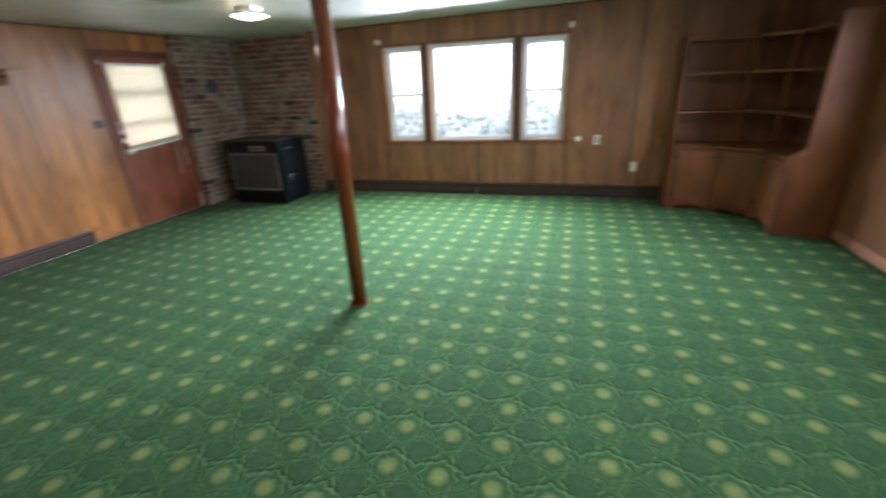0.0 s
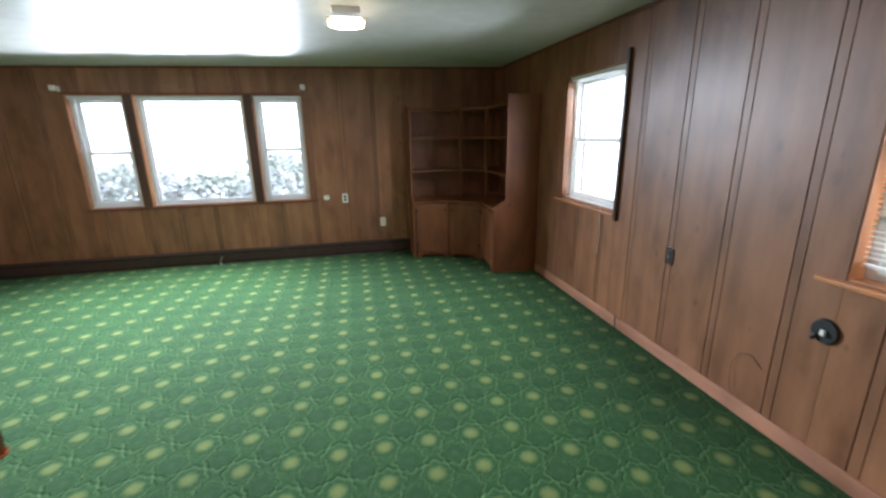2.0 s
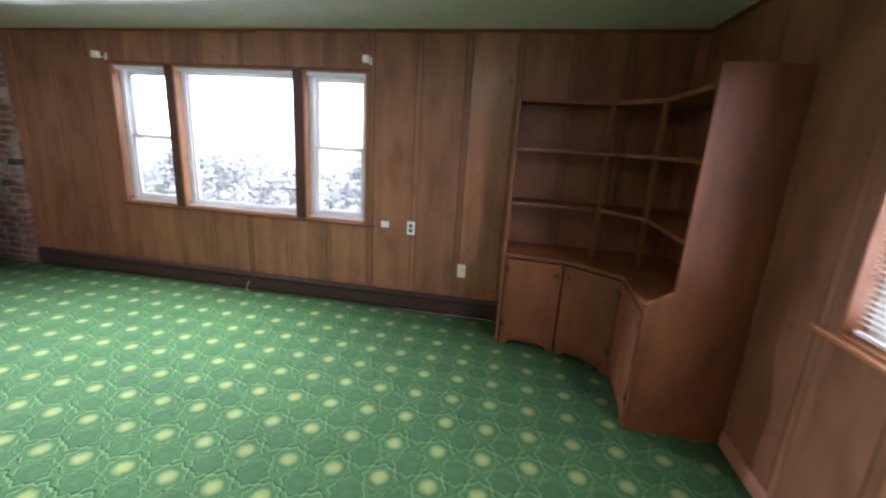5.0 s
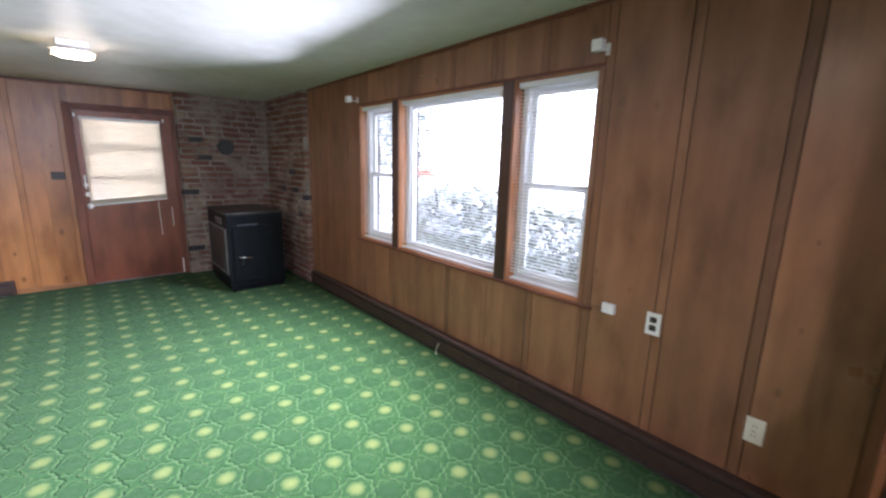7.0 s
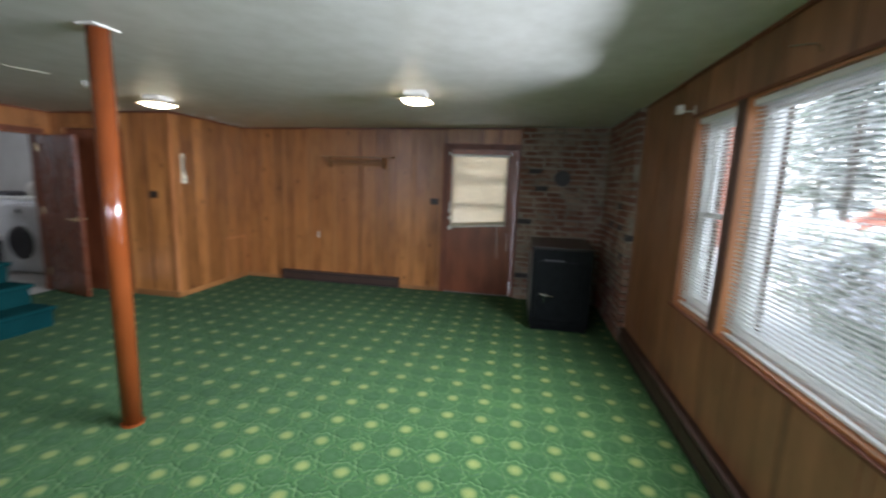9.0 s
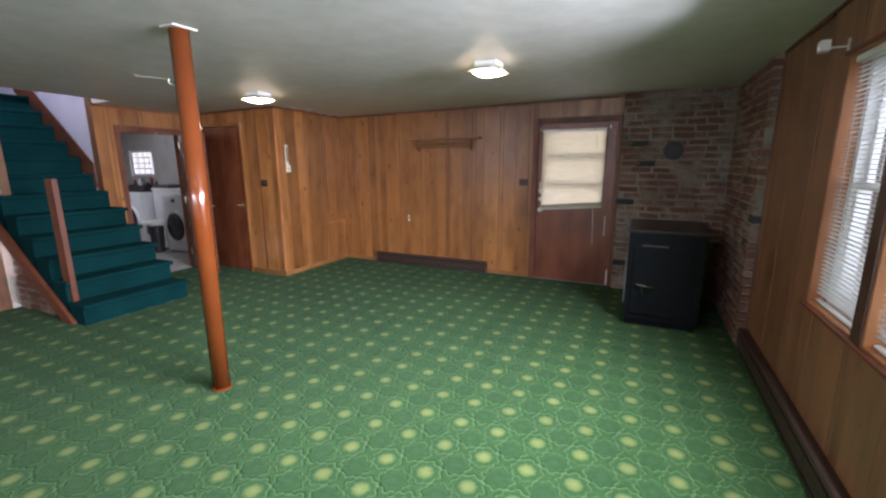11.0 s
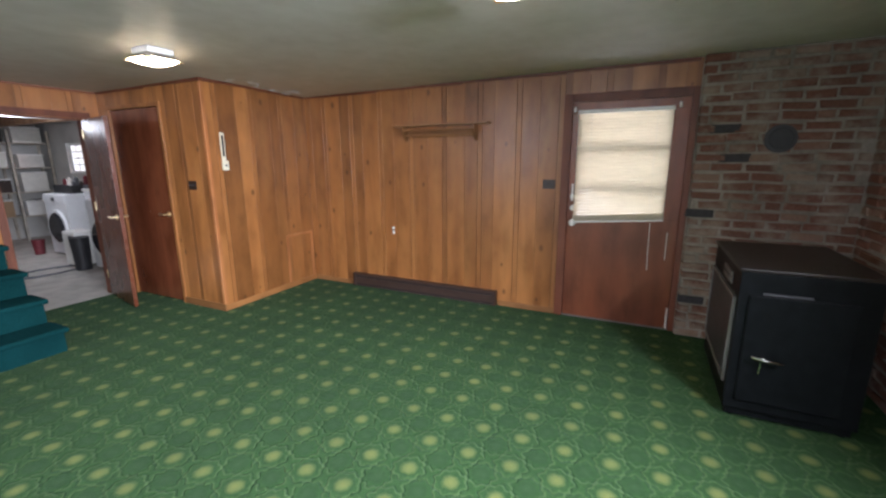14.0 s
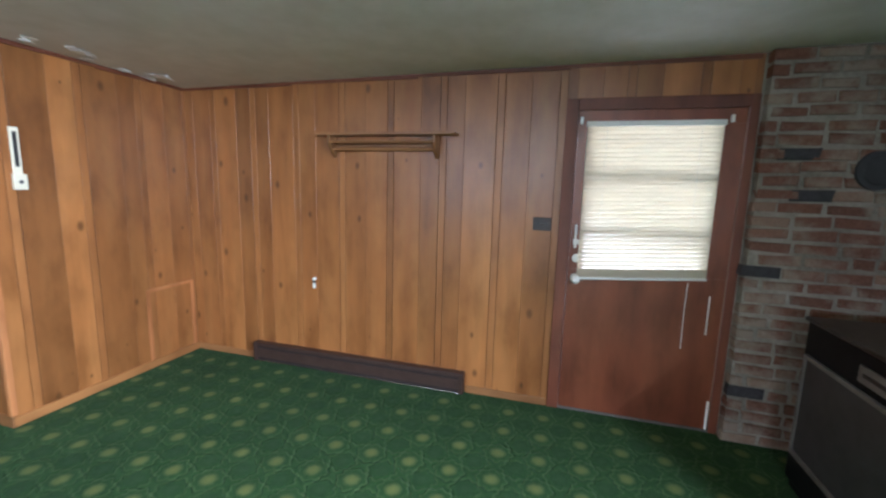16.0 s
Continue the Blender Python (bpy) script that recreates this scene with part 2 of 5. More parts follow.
def glass_material():
    m, n, l, b = material("window_glass", 0.02)
    for k in list(n):
        if k.type != "OUTPUT_MATERIAL":
            n.remove(k)
    out = n["Material Output"]
    tr, gl, mx, lw = n.new("ShaderNodeBsdfTransparent"), n.new("ShaderNodeBsdfGlossy"), n.new("ShaderNodeMixShader"), n.new("ShaderNodeLayerWeight")
    tr.inputs[0].default_value = (0.95, 0.96, 0.955, 1)
    gl.inputs["Roughness"].default_value = 0.02
    gloss = calc(n, l, "MULTIPLY_ADD", calc(n, l, "POWER", lw.outputs["Facing"], 4.0), 0.5, 0.03)
    l.new(gloss, mx.inputs[0])
    l.new(tr.outputs[0], mx.inputs[1])
    l.new(gl.outputs[0], mx.inputs[2])
    l.new(mx.outputs[0], out.inputs[0])
    return m


def slat_material(name, color, through_light):
    """White vinyl slat that lets part of the daylight through."""
    m, n, l, b = material(name, 0.45)
    v = mapped(n, l, (1, 1, 1), True)
    f = noise_tex(n, l, v, 6, 4)
    c = ramp(n, l, f, (0.3, tuple(k * 0.9 for k in color)), (0.7, color))
    l.new(c, b.inputs["Base Color"])
    t, mx = n.new("ShaderNodeBsdfTranslucent"), n.new("ShaderNodeMixShader")
    l.new(c, t.inputs[0])
    mx.inputs[0].default_value = through_light
    l.new(b.outputs[0], mx.inputs[1])
    l.new(t.outputs[0], mx.inputs[2])
    l.new(mx.outputs[0], n["Material Output"].inputs[0])
    return m


def glow_material(name, color, strength):
    m, n, l, b = material(name, 0.35)
    b.inputs["Base Color"].default_value = (0.9, 0.88, 0.8, 1)
    v = mapped(n, l, (1, 1, 1))
    f = noise_tex(n, l, v, 9, 2)
    l.new(ramp(n, l, f, (0.2, tuple(c * 0.85 for c in color)), (0.8, color)), b.inputs["Emission Color"])
    b.inputs["Emission Strength"].default_value = strength
    return m


def leaf_material(name, color):
    m, n, l, b = material(name, 0.75, 0.0, 0.2)
    geo = n.new("ShaderNodeNewGeometry")
    l.new(ramp(n, l, geo.outputs["Random Per Island"], (0.0, tuple(c * 0.7 for c in color)), (1.0, tuple(c * 1.3 for c in color))), b.inputs["Base Color"])
    return m


PINE = ((0.225, 0.086, 0.023), (0.330, 0.133, 0.038), (0.415, 0.188, 0.058))
# Browner, greyer than PINE: the sheets' own tone, partly toned for haze and sheen.
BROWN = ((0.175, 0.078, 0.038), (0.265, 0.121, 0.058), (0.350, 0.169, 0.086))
PANEL = wood("knotty_panelling", PINE, "z", 0.34, 0.3, 0.8, 0.34)
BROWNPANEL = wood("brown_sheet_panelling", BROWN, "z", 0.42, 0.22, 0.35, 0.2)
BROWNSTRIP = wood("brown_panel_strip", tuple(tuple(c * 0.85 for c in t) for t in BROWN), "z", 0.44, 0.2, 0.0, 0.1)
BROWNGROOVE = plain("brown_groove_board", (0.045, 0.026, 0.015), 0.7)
STAINED = wood("water_stained_panelling", BROWN, "z", 0.3, 0.35, 0.5, 0.3, 1.0, 0.9)
STRIP = wood("panel_strip", tuple(tuple(c * 0.92 for c in t) for t in PINE), "z", 0.38, 0.25, 0.0, 0.2)
GROOVE = plain("groove_shadow_board", (0.16, 0.07, 0.026), 0.6)
REDWOOD = ((0.13, 0.036, 0.018), (0.20, 0.060, 0.027), (0.25, 0.085, 0.038))
DOORWOOD = wood("red_brown_door", REDWOOD, "z", 0.36, 0.15, 0.0, 0.1, 1.0, 0.06)
CLOSETWOOD = wood("dark_closet_door", tuple(tuple(c * 0.75 for c in t) for t in REDWOOD), "z", 0.22, 0.4, 0.0, 0.1)
LEAFWOOD = wood("glossy_brown_leaf", tuple(tuple(c * 0.8 for c in t) for t in REDWOOD), "z", 0.26, 0.3, 0.0, 0.1)
TRIMWOOD = wood("red_brown_trim", tuple(tuple(c * 0.8 for c in t) for t in REDWOOD), "z", 0.5, 0.06, 0.0, 0.2)
DARKWOOD = wood("dark_brown_board", ((0.040, 0.019, 0.013), (0.062, 0.029, 0.019), (0.085, 0.042, 0.027)), "z", 0.4, 0.15, 0.0, 0.1)
TRIM_X = wood("red_brown_trim_across", tuple(tuple(c * 0.75 for c in t) for t in REDWOOD), "x", 0.5, 0.06, 0.0, 0.2)
TRIM_Y = wood("red_brown_trim_along", tuple(tuple(c * 0.75 for c in t) for t in REDWOOD), "y", 0.5, 0.06, 0.0, 0.2)
BASE_Y = wood("pale_red_baseboard", ((0.30, 0.14, 0.085), (0.42, 0.21, 0.13), (0.50, 0.27, 0.17)), "y", 0.45, 0.1, 0.0, 0.1)
REVEAL = wood("orange_reveal", ((0.28, 0.105, 0.035), (0.42, 0.17, 0.06), (0.52, 0.24, 0.09)), "z", 0.4, 0.15, 0.0, 0.15)
REVEAL_X = wood("orange_sill", ((0.28, 0.105, 0.035), (0.42, 0.17, 0.06), (0.52, 0.24, 0.09)), "x", 0.4, 0.15, 0.0, 0.15)
REVEAL_Y = wood("orange_sill_along", ((0.28, 0.105, 0.035), (0.42, 0.17, 0.06), (0.52, 0.24, 0.09)), "y", 0.4, 0.15, 0.0, 0.15)
CASE = wood("bookcase_wood", ((0.120, 0.038, 0.011), (0.195, 0.068, 0.021), (0.240, 0.090, 0.030)), "z", 0.58, 0.03, 0.3, 0.15)
CASE_X = wood("bookcase_shelf_wood", ((0.120, 0.038, 0.011), (0.200, 0.070, 0.021), (0.250, 0.094, 0.031)), "x", 0.58, 0.03, 0.0, 0.12)
PINE_X = wood("pine_strip_across", ((0.17, 0.070, 0.022), (0.27, 0.115, 0.036), (0.36, 0.165, 0.055)), "x", 0.4, 0.2, 0.0, 0.1)
PINE_Y = wood("rack_wood", ((0.17, 0.075, 0.026), (0.27, 0.125, 0.045), (0.36, 0.18, 0.07)), "y", 0.4, 0.2, 0.0, 0.1)
SHELFWOOD = wood("pale_painted_shelf", ((0.40, 0.36, 0.30), (0.50, 0.46, 0.39), (0.58, 0.54, 0.47)), "x", 0.7, 0.0, 0.0, 0.15)
JOIST = wood("raw_joist", ((0.20, 0.10, 0.045), (0.32, 0.18, 0.09), (0.40, 0.25, 0.14)), "x", 0.8, 0.0, 0.3, 0.3)
POST = plain("orange_brown_post_paint", (0.150, 0.036, 0.0085), 0.14, 0, 0.15, 2.5, 0.02)
CARPET = carpet_material()
CEIL = ceiling_material()
BRICK = brick_material()
DARKBRICK = plain("burnt_brick", (0.035, 0.032, 0.035), 0.85, 0, 0.3, 40, 0.5)
MORTAR = mortar_material()
TEAL = stair_carpet_material()
GLASS = glass_material()
VINYL = plain("white_vinyl", (0.78, 0.79, 0.77), 0.4, 0, 0.05)
SLAT = slat_material("white_blind_slat", (0.90, 0.90, 0.88), 0.7)
DOORSLAT = slat_material("cream_blind_slat", (0.90, 0.85, 0.73), 0.55)
BLACK = plain("stove_black", (0.006, 0.007, 0.008), 0.45, 0.0, 0.3, 14, 0.25, 0.12)
# Top lighter and browner than the body: a reflection put into the colour.
STOVETOP = plain("stove_top_brown_sheen", (0.020, 0.016, 0.014), 0.34, 0.0, 0.4, 7, 0.2)
EDGING = plain("worn_edging", (0.20, 0.195, 0.19), 0.5, 0.6, 0.2)
STOVEPANEL = plain("stove_grey_panel", (0.040, 0.041, 0.045), 0.5, 0.2, 0.2)
GREYMETAL = plain("grey_sheet_metal", (0.10, 0.10, 0.11), 0.45, 0.3, 0.2)
CHROME = plain("chrome", (0.75, 0.74, 0.70), 0.18, 1.0, 0.08)
BRASS = plain("brass", (0.85, 0.70, 0.44), 0.32, 1.0, 0.1)
HEATER = plain("brown_heater_enamel", (0.050, 0.028, 0.021), 0.45, 0.1, 0.2, 20)
HEATDARK = plain("heater_slot", (0.02, 0.014, 0.012), 0.7)
CREAM = plain("cream_plastic", (0.74, 0.70, 0.55), 0.4, 0, 0.06)
WHITEPL = plain("white_plastic", (0.80, 0.79, 0.75), 0.4, 0, 0.06)
DARKPL = plain("dark_brown_plastic", (0.035, 0.022, 0.017), 0.4, 0, 0.2)
BLACKPL = plain("black_plastic", (0.02, 0.02, 0.022), 0.45, 0, 0.2)
WIRE = plain("brown_wire", (0.06, 0.035, 0.022), 0.5)
LILAC = plain("lilac_wall_paint", (0.62, 0.60, 0.70), 0.7, 0, 0.06, 3)
WHITEWALL = plain("white_wall_paint", (0.52, 0.51, 0.48), 0.8, 0, 0.1, 3)
CONCRETE = plain("pale_concrete", (0.42, 0.40, 0.36), 0.85, 0, 0.2, 5, 0.4)
APPLIANCE = plain("white_enamel", (0.80, 0.81, 0.82), 0.25, 0, 0.03)
DARKGLASS = plain("dark_door_glass", (0.03, 0.03, 0.035), 0.12, 0, 0.2)
CARDBOARD = plain("brown_cardboard", (0.32, 0.21, 0.12), 0.85, 0, 0.12)
BOXWHITE = plain("white_carton", (0.68, 0.66, 0.60), 0.8, 0, 0.1)
REDPL = plain("dark_red_plastic", (0.12, 0.014, 0.02), 0.5)
SHADE = glow_material("lit_glass_shade", (1.0, 0.83, 0.56), LAMP_GLOW)
SNOW = plain("snow", (0.82, 0.84, 0.86), 0.8, 0, 0.06, 2.0, 0.4)
REDHOUSE = plain("red_siding", (0.48, 0.215, 0.16), 0.8, 0, 0.12, 2)
# Needles paled by snow dusting, with distant haze put into the colour.
NEEDLE = leaf_material("snowy_hazed_needles", (0.20, 0.235, 0.195))
# Leaf tone raised for snow dusting and for the blown-out window glare.
SHRUB = leaf_material("glare_paled_shrub_leaves", (0.43, 0.47, 0.40))
BARK = plain("bark", (0.16, 0.135, 0.115), 0.9, 0, 0.3, 20, 0.6)
FOUNDATION = plain("outer_wall", (0.45, 0.44, 0.42), 0.85, 0, 0.1, 3)


# ---- mesh helpers ----
def box_bm(bm, x0, x1, y0, y1, z0, z1, bevel=0.0):
    r = bmesh.ops.create_cube(bm, size=1)
    vs = r["verts"]
    for v in vs:
        v.co = Vector((x0 + (v.co.x + 0.5) * (x1 - x0), y0 + (v.co.y + 0.5) * (y1 - y0), z0 + (v.co.z + 0.5) * (z1 - z0)))
    if bevel > 0:
        es = list({e for v in vs for e in v.link_edges})
        bmesh.ops.bevel(bm, geom=es, offset=bevel, segments=2, profile=0.6, affect="EDGES")
    return vs


def boxes(*specs, bevel=0.0):
    bm = bmesh.new()
    for sp in specs:
        box_bm(bm, *sp, bevel=bevel)
    return bm


def cyl_bm(bm, a, b, r0, r1=None, seg=20):
    a, b = Vector(a), Vector(b)
    d = b - a
    m = Matrix.Translation((a + b) / 2) @ d.to_track_quat("Z", "Y").to_matrix().to_4x4()
    bmesh.ops.create_cone(bm, cap_ends=True, segments=seg, radius1=r0, radius2=r0 if r1 is None else r1, depth=d.length, matrix=m)
    return bm


def tube_bm(bm, pts, r, seg=8):
    pts = [Vector(p) for p in pts]
    rings = []
    for i, p in enumerate(pts):
        d = (pts[min(i + 1, len(pts) - 1)] - pts[max(i - 1, 0)]).normalized()
        u = d.orthogonal().normalized() if i == 0 else (rings_u - d * rings_u.dot(d)).normalized()
        rings_u = u
        w = d.cross(u)
        rings.append([bm.verts.new(p + r * (math.cos(k * math.tau / seg) * u + math.sin(k * math.tau / seg) * w)) for k in range(seg)])
    for a, b in zip(rings, rings[1:]):
        for k in range(seg):
            bm.faces.new((a[k], a[(k + 1) % seg], b[(k + 1) % seg], b[k]))
    bm.faces.new(rings[0][::-1])
    bm.faces.new(rings[-1])
    return bm


def prism_bm(bm, outline, z0, z1):
    """An upright prism over a plan outline, counter-clockwise."""
    lo = [bm.verts.new((x, y, z0)) for x, y in outline]
    hi = [bm.verts.new((x, y, z1)) for x, y in outline]
    k = len(outline)
    for i in range(k):
        bm.faces.new((lo[i], lo[(i + 1) % k], hi[(i + 1) % k], hi[i]))
    bm.faces.new(lo[::-1])
    bm.faces.new(hi)
    return bm


def slab_bm(bm, outline, d0, d1, axis):
    """A flat plate: an outline of (a, z) pairs, between two depths along x or y."""
    def at(a, d, z):
        return (a, d, z) if axis == "y" else (d, a, z)
    lo = [bm.verts.new(at(a, d0, z)) for a, z in outline]
    hi = [bm.verts.new(at(a, d1, z)) for a, z in outline]
    k = len(outline)
    for i in range(k):
        bm.faces.new((lo[i], lo[(i + 1) % k], hi[(i + 1) % k], hi[i]))
    bm.faces.new(lo[::-1])
    bm.faces.new(hi)
    bmesh.ops.recalc_face_normals(bm, faces=bm.faces)
    return bm


def soften(bm, offset=0.004, seg=2):
    es = [e for e in bm.edges if len(e.link_faces) == 2 and e.calc_face_angle(0) > 0.5]
    bmesh.ops.bevel(bm, geom=es, offset=offset, segments=seg, profile=0.6, affect="EDGES")
    return bm


def to_mesh(name, bm, mat, smooth=False):
    me = bpy.data.meshes.new(name)
    bmesh.ops.recalc_face_normals(bm, faces=bm.faces)
    bm.to_mesh(me)
    bm.free()
    me.materials.append(mat)
    if smooth:
        for p in me.polygons:
            p.use_smooth = True
    return me


def part(name, bm, mat, parent=None, label="", smooth=False):
    ob = new(name, to_mesh(name, bm, mat, smooth))
    if parent is not None:
        ob.parent = parent
    return tagged(ob, label)


def thing(name, label, category, group="", at=(0, 0, 0)):
    ob = new(name)
    ob.location = at
    ob.empty_display_size = 0.1
    return tagged(ob, label, category, group)


def structure(name, bm, mat, label="", smooth=False):
    return tagged(part(name, bm, mat, None, label, smooth), kind="structure")


# ---- walls with planks ----
class Face:
    """A wall face: a runs along it, d goes away from the room, z is up."""
    def __init__(self, kind, at):
        self.kind, self.at = kind, at

    def p(self, a, d, z):
        return {"N": (a, self.at + d, z), "S": (a, self.at - d, z), "E": (self.at + d, a, z), "W": (self.at - d, a, z)}[self.kind]

    def box(self, bm, a0, a1, d0, d1, z0, z1, bevel=0.0):
        p, q = self.p(a0, d0, z0), self.p(a1, d1, z1)
        return box_bm(bm, min(p[0], q[0]), max(p[0], q[0]), min(p[1], q[1]), max(p[1], q[1]), z0, z1, bevel)

    def top(self, a):
        x, y, _ = self.p(a, 0, 0)
        return zc(x, y)


def cut(a0, a1, top, openings):
    """The parts of a strip of wall that openings leave."""
    edges = sorted({a0, a1, *[e for o in openings for e in o[:2] if a0 < e < a1]})
    for s, e in zip(edges, edges[1:]):
        mid, z = (s + e) / 2, 0.0
        for o in sorted((o for o in openings if o[0] < mid < o[1]), key=lambda o: o[2]):
            if o[2] - z > 0.01:
                yield s, e, z, o[2]
            z = o[3]
        if top - z > 0.01:
            yield s, e, z, top


def wall(name, face, a0, a1, openings, thick, label, mat=None, planks=True, phase=0.0, pitch=0.39, brown=False):
    bm = bmesh.new()
    for s, e, z0, z1 in cut(a0, a1, 2.5, openings):
        face.box(bm, s, e, 0.009 if planks else 0.0, thick, z0, z1)
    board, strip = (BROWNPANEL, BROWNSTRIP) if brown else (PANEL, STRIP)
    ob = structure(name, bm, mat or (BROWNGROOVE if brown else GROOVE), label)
    if not planks:
        return ob
    rnd = random.Random(name)
    k0 = math.floor((a0 - phase) / pitch)
    strips = []
    for k in range(k0, math.ceil((a1 - phase) / pitch) + 1):
        c = phase + k * pitch
        split = c + 0.024 + (pitch - 0.048) * rnd.choice((0.36, 0.42, 0.5, 0.6))
        strips += [(c - 0.022, c + 0.022, 0.001, strip)]
        strips += [(c + 0.026, c + pitch - 0.026, 0.0, board)] if brown else [(c + 0.026, split - 0.0003, 0.0, board), (split + 0.0003, c + pitch - 0.026, 0.0, board)]
    for s, e, d, m in strips:
        s, e = max(s, a0), min(e, a1)
        if e - s < 0.006:
            continue
        for u, v, z0, z1 in cut(s, e, face.top((s + e) / 2) + 0.012, openings):
            if v - u < 0.004:
                continue
            o = face.p((u + v) / 2, d, z0)
            b = bmesh.new()
            f = Face(face.kind, 0.0)
            f.box(b, -(v - u) / 2, (v - u) / 2, 0, 0.0085 - d, 0, z1 - z0)
            lip = [ed for ed in b.edges if abs(ed.verts[0].co.z - ed.verts[1].co.z) > 0.02]
            bmesh.ops.bevel(b, geom=lip, offset=min(0.0012, (v - u) / 5), segments=1, affect="EDGES")
            worn = name == "wall_north" and 0.5 < (u + v) / 2 < 0.95 and m is board
            q = part("plank", b, STAINED if worn else m, ob)
            q.location = o
    return ob


N, E_, W_ = Face("N", YN), Face("E", XE), Face("W", XW)
CE, CN, DW, SW_ = Face("W", XC), Face("S", YC), Face("S", YD), Face("S", YS)
WIN_N = [(-2.72, -2.165, 0.735, 1.985), (-2.075, -0.935, 0.735, 1.985), (-0.84, -0.29, 0.735, 1.985)]
WIN_E = [(3.12, 3.995, 0.885, 1.985), (0.665, 1.54, 0.885, 1.985)]
DOOR_W = (3.70, 4.625, 0.0, 1.965)
DOOR_C = (-0.80, 0.02, 0.0, 1.99)
DOOR_L = (-3.775, -3.02, 0.0, 1.90)

# ---- floor, ceiling ----
structure("floor", boxes((XW - 0.2, XE + 0.2, YD - 0.0, YN + 0.2, -0.12, 0.0)), CARPET, "worn green carpet with yellow star medallions")
structure("floor_laundry", boxes((-6.9, XS0, -6.7, YD - 0.001, -0.12, -0.012)), CONCRETE, "pale bare concrete floor of the laundry room")


def ceiling_bm():
    bm = bmesh.new()
    xs = [XW - 0.2, -4.3, -3.4, XS0, XS1, -1.0, 0.0, 1.0, XE + 0.2]
    ys = [YD - 0.05, -0.62, 0.4, 1.4, 2.5, 3.6, 4.7, YN + 0.2]
    for x0, x1 in zip(xs, xs[1:]):
        for y0, y1 in zip(ys, ys[1:]):
            if x0 == XS0 and y1 == -0.62:
                continue
            lo = [bm.verts.new((x, y, zc(x, y))) for x, y in ((x0, y0), (x1, y0), (x1, y1), (x0, y1))]
            hi = [bm.verts.new((v.co.x, v.co.y, 2.62)) for v in lo]
            bm.faces.new(lo[::-1])
            bm.faces.new(hi)
            for i in range(4):
                bm.faces.new((lo[i], lo[(i + 1) % 4], hi[(i + 1) % 4], hi[i]))
    bmesh.ops.remove_doubles(bm, verts=bm.verts, dist=0.0005)
    return bm


structure("ceiling", ceiling_bm(), CEIL, "aged off-white semi-gloss painted ceiling")
structure("ceiling_laundry", boxes((-6.9, XS0, -6.7, YD - 0.06, 2.45, 2.6)), JOIST, "bare timber deck over the laundry")

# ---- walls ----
wall("wall_north", N, XW - 0.2, XE + 0.2, WIN_N, 0.22, "brown knotty wood panelling around three windows", phase=0.15, brown=True)
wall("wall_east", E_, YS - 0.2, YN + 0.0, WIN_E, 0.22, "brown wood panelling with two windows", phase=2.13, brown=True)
wall("wall_west", W_, YC - 0.1, 4.66, [DOOR_W], 0.22, "orange knotty pine panelling beside a door", phase=1.70, pitch=0.384)
wall("wall_chimney", W_, 4.66, YN + 0.22, [], 0.22, "masonry behind the brick facing", MORTAR, False)
wall("wall_closet_east", CE, YD - 0.1, YC - 0.009, [DOOR_C], 0.12, "orange knotty panelling beside a closet door", phase=0.32)
wall("wall_closet_north", CN, XW + 0.0, XC - 0.010, [], 0.12, "orange knotty pine panelling of the closet", phase=-4.05)
wall("wall_laundry_door", DW, XC, XS0 + 0.02, [DOOR_L], 0.12, "knotty panelling around the laundry doorway", phase=-2.9)
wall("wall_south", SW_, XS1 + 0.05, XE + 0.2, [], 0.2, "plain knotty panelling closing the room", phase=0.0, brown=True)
structure("wall_stair_west", boxes((XS0 - 0.10, XS0 + 0.02, -3.6, YD - 0.121, 0, 4.2)), LILAC, "pale lilac plaster wall beside the stair")
# Unseen wall; its high opening is added so the sky brightens the stairwell.
structure("wall_stair_east", boxes((XS1 - 0.0, XS1 + 0.049, -3.6, -0.62, 2.0, 2.95), (XS1 - 0.0, XS1 + 0.049, -3.6, -2.8, 2.95, 4.0), (XS1 - 0.0, XS1 + 0.049, -1.2, -0.62, 2.95, 4.0), (XS1 - 0.0, XS1 + 0.049, -3.6, -0.62, 4.0, 4.2)), LILAC, "unseen lilac stairwell wall with an opening added for sky light")
structure("wall_stair_under", boxes((XS1 - 0.12, XS1 - 0.05, -3.6, YS, 0, 2.0)), GROOVE, "dark board under the stair")
structure("wall_stair_top", boxes((XS0, XS1, -3.7, -3.5, 2.3, 4.2)), DOORWOOD, "red-brown wooden wall at the top of the stair")
structure("ceiling_stair", boxes((XS0 - 0.1, XS1 + 0.1, -3.7, -0.62, 4.2, 4.3)), WHITEWALL, "white plaster over the stairwell")
structure("wall_stair_front", boxes((XS0, XS1, -0.67, -0.621, 2.24, 4.2)), LILAC, "pale lilac wall above the stair opening")
structure("wall_laundry_south", boxes((-6.9, XS0, -6.8, -6.6, -0.1, 2.6)), WHITEWALL, "whitewashed laundry wall behind the shelves")
structure("wall_laundry_west", boxes((-5.70, -5.55, -6.6, -5.60, -0.1, 2.6), (-5.70, -5.55, -4.75, YD - 0.1, -0.1, 2.6), (-5.70, -5.55, -5.60, -4.75, -0.1, 1.25), (-5.70, -5.55, -5.60, -4.75, 1.80, 2.6)), WHITEWALL, "whitewashed laundry wall with a small window")
structure("wall_laundry_north", boxes((-6.9, XC - 0.121, YD - 0.25, YD - 0.13, -0.1, 2.6)), WHITEWALL, "whitewashed laundry wall behind the closet")
structure("wall_laundry_east", boxes((XS0 - 0.2, XS0 - 0.101, -6.6, YD - 0.13, -0.1, 2.6)), WHITEWALL, "whitewashed laundry wall under the stair")

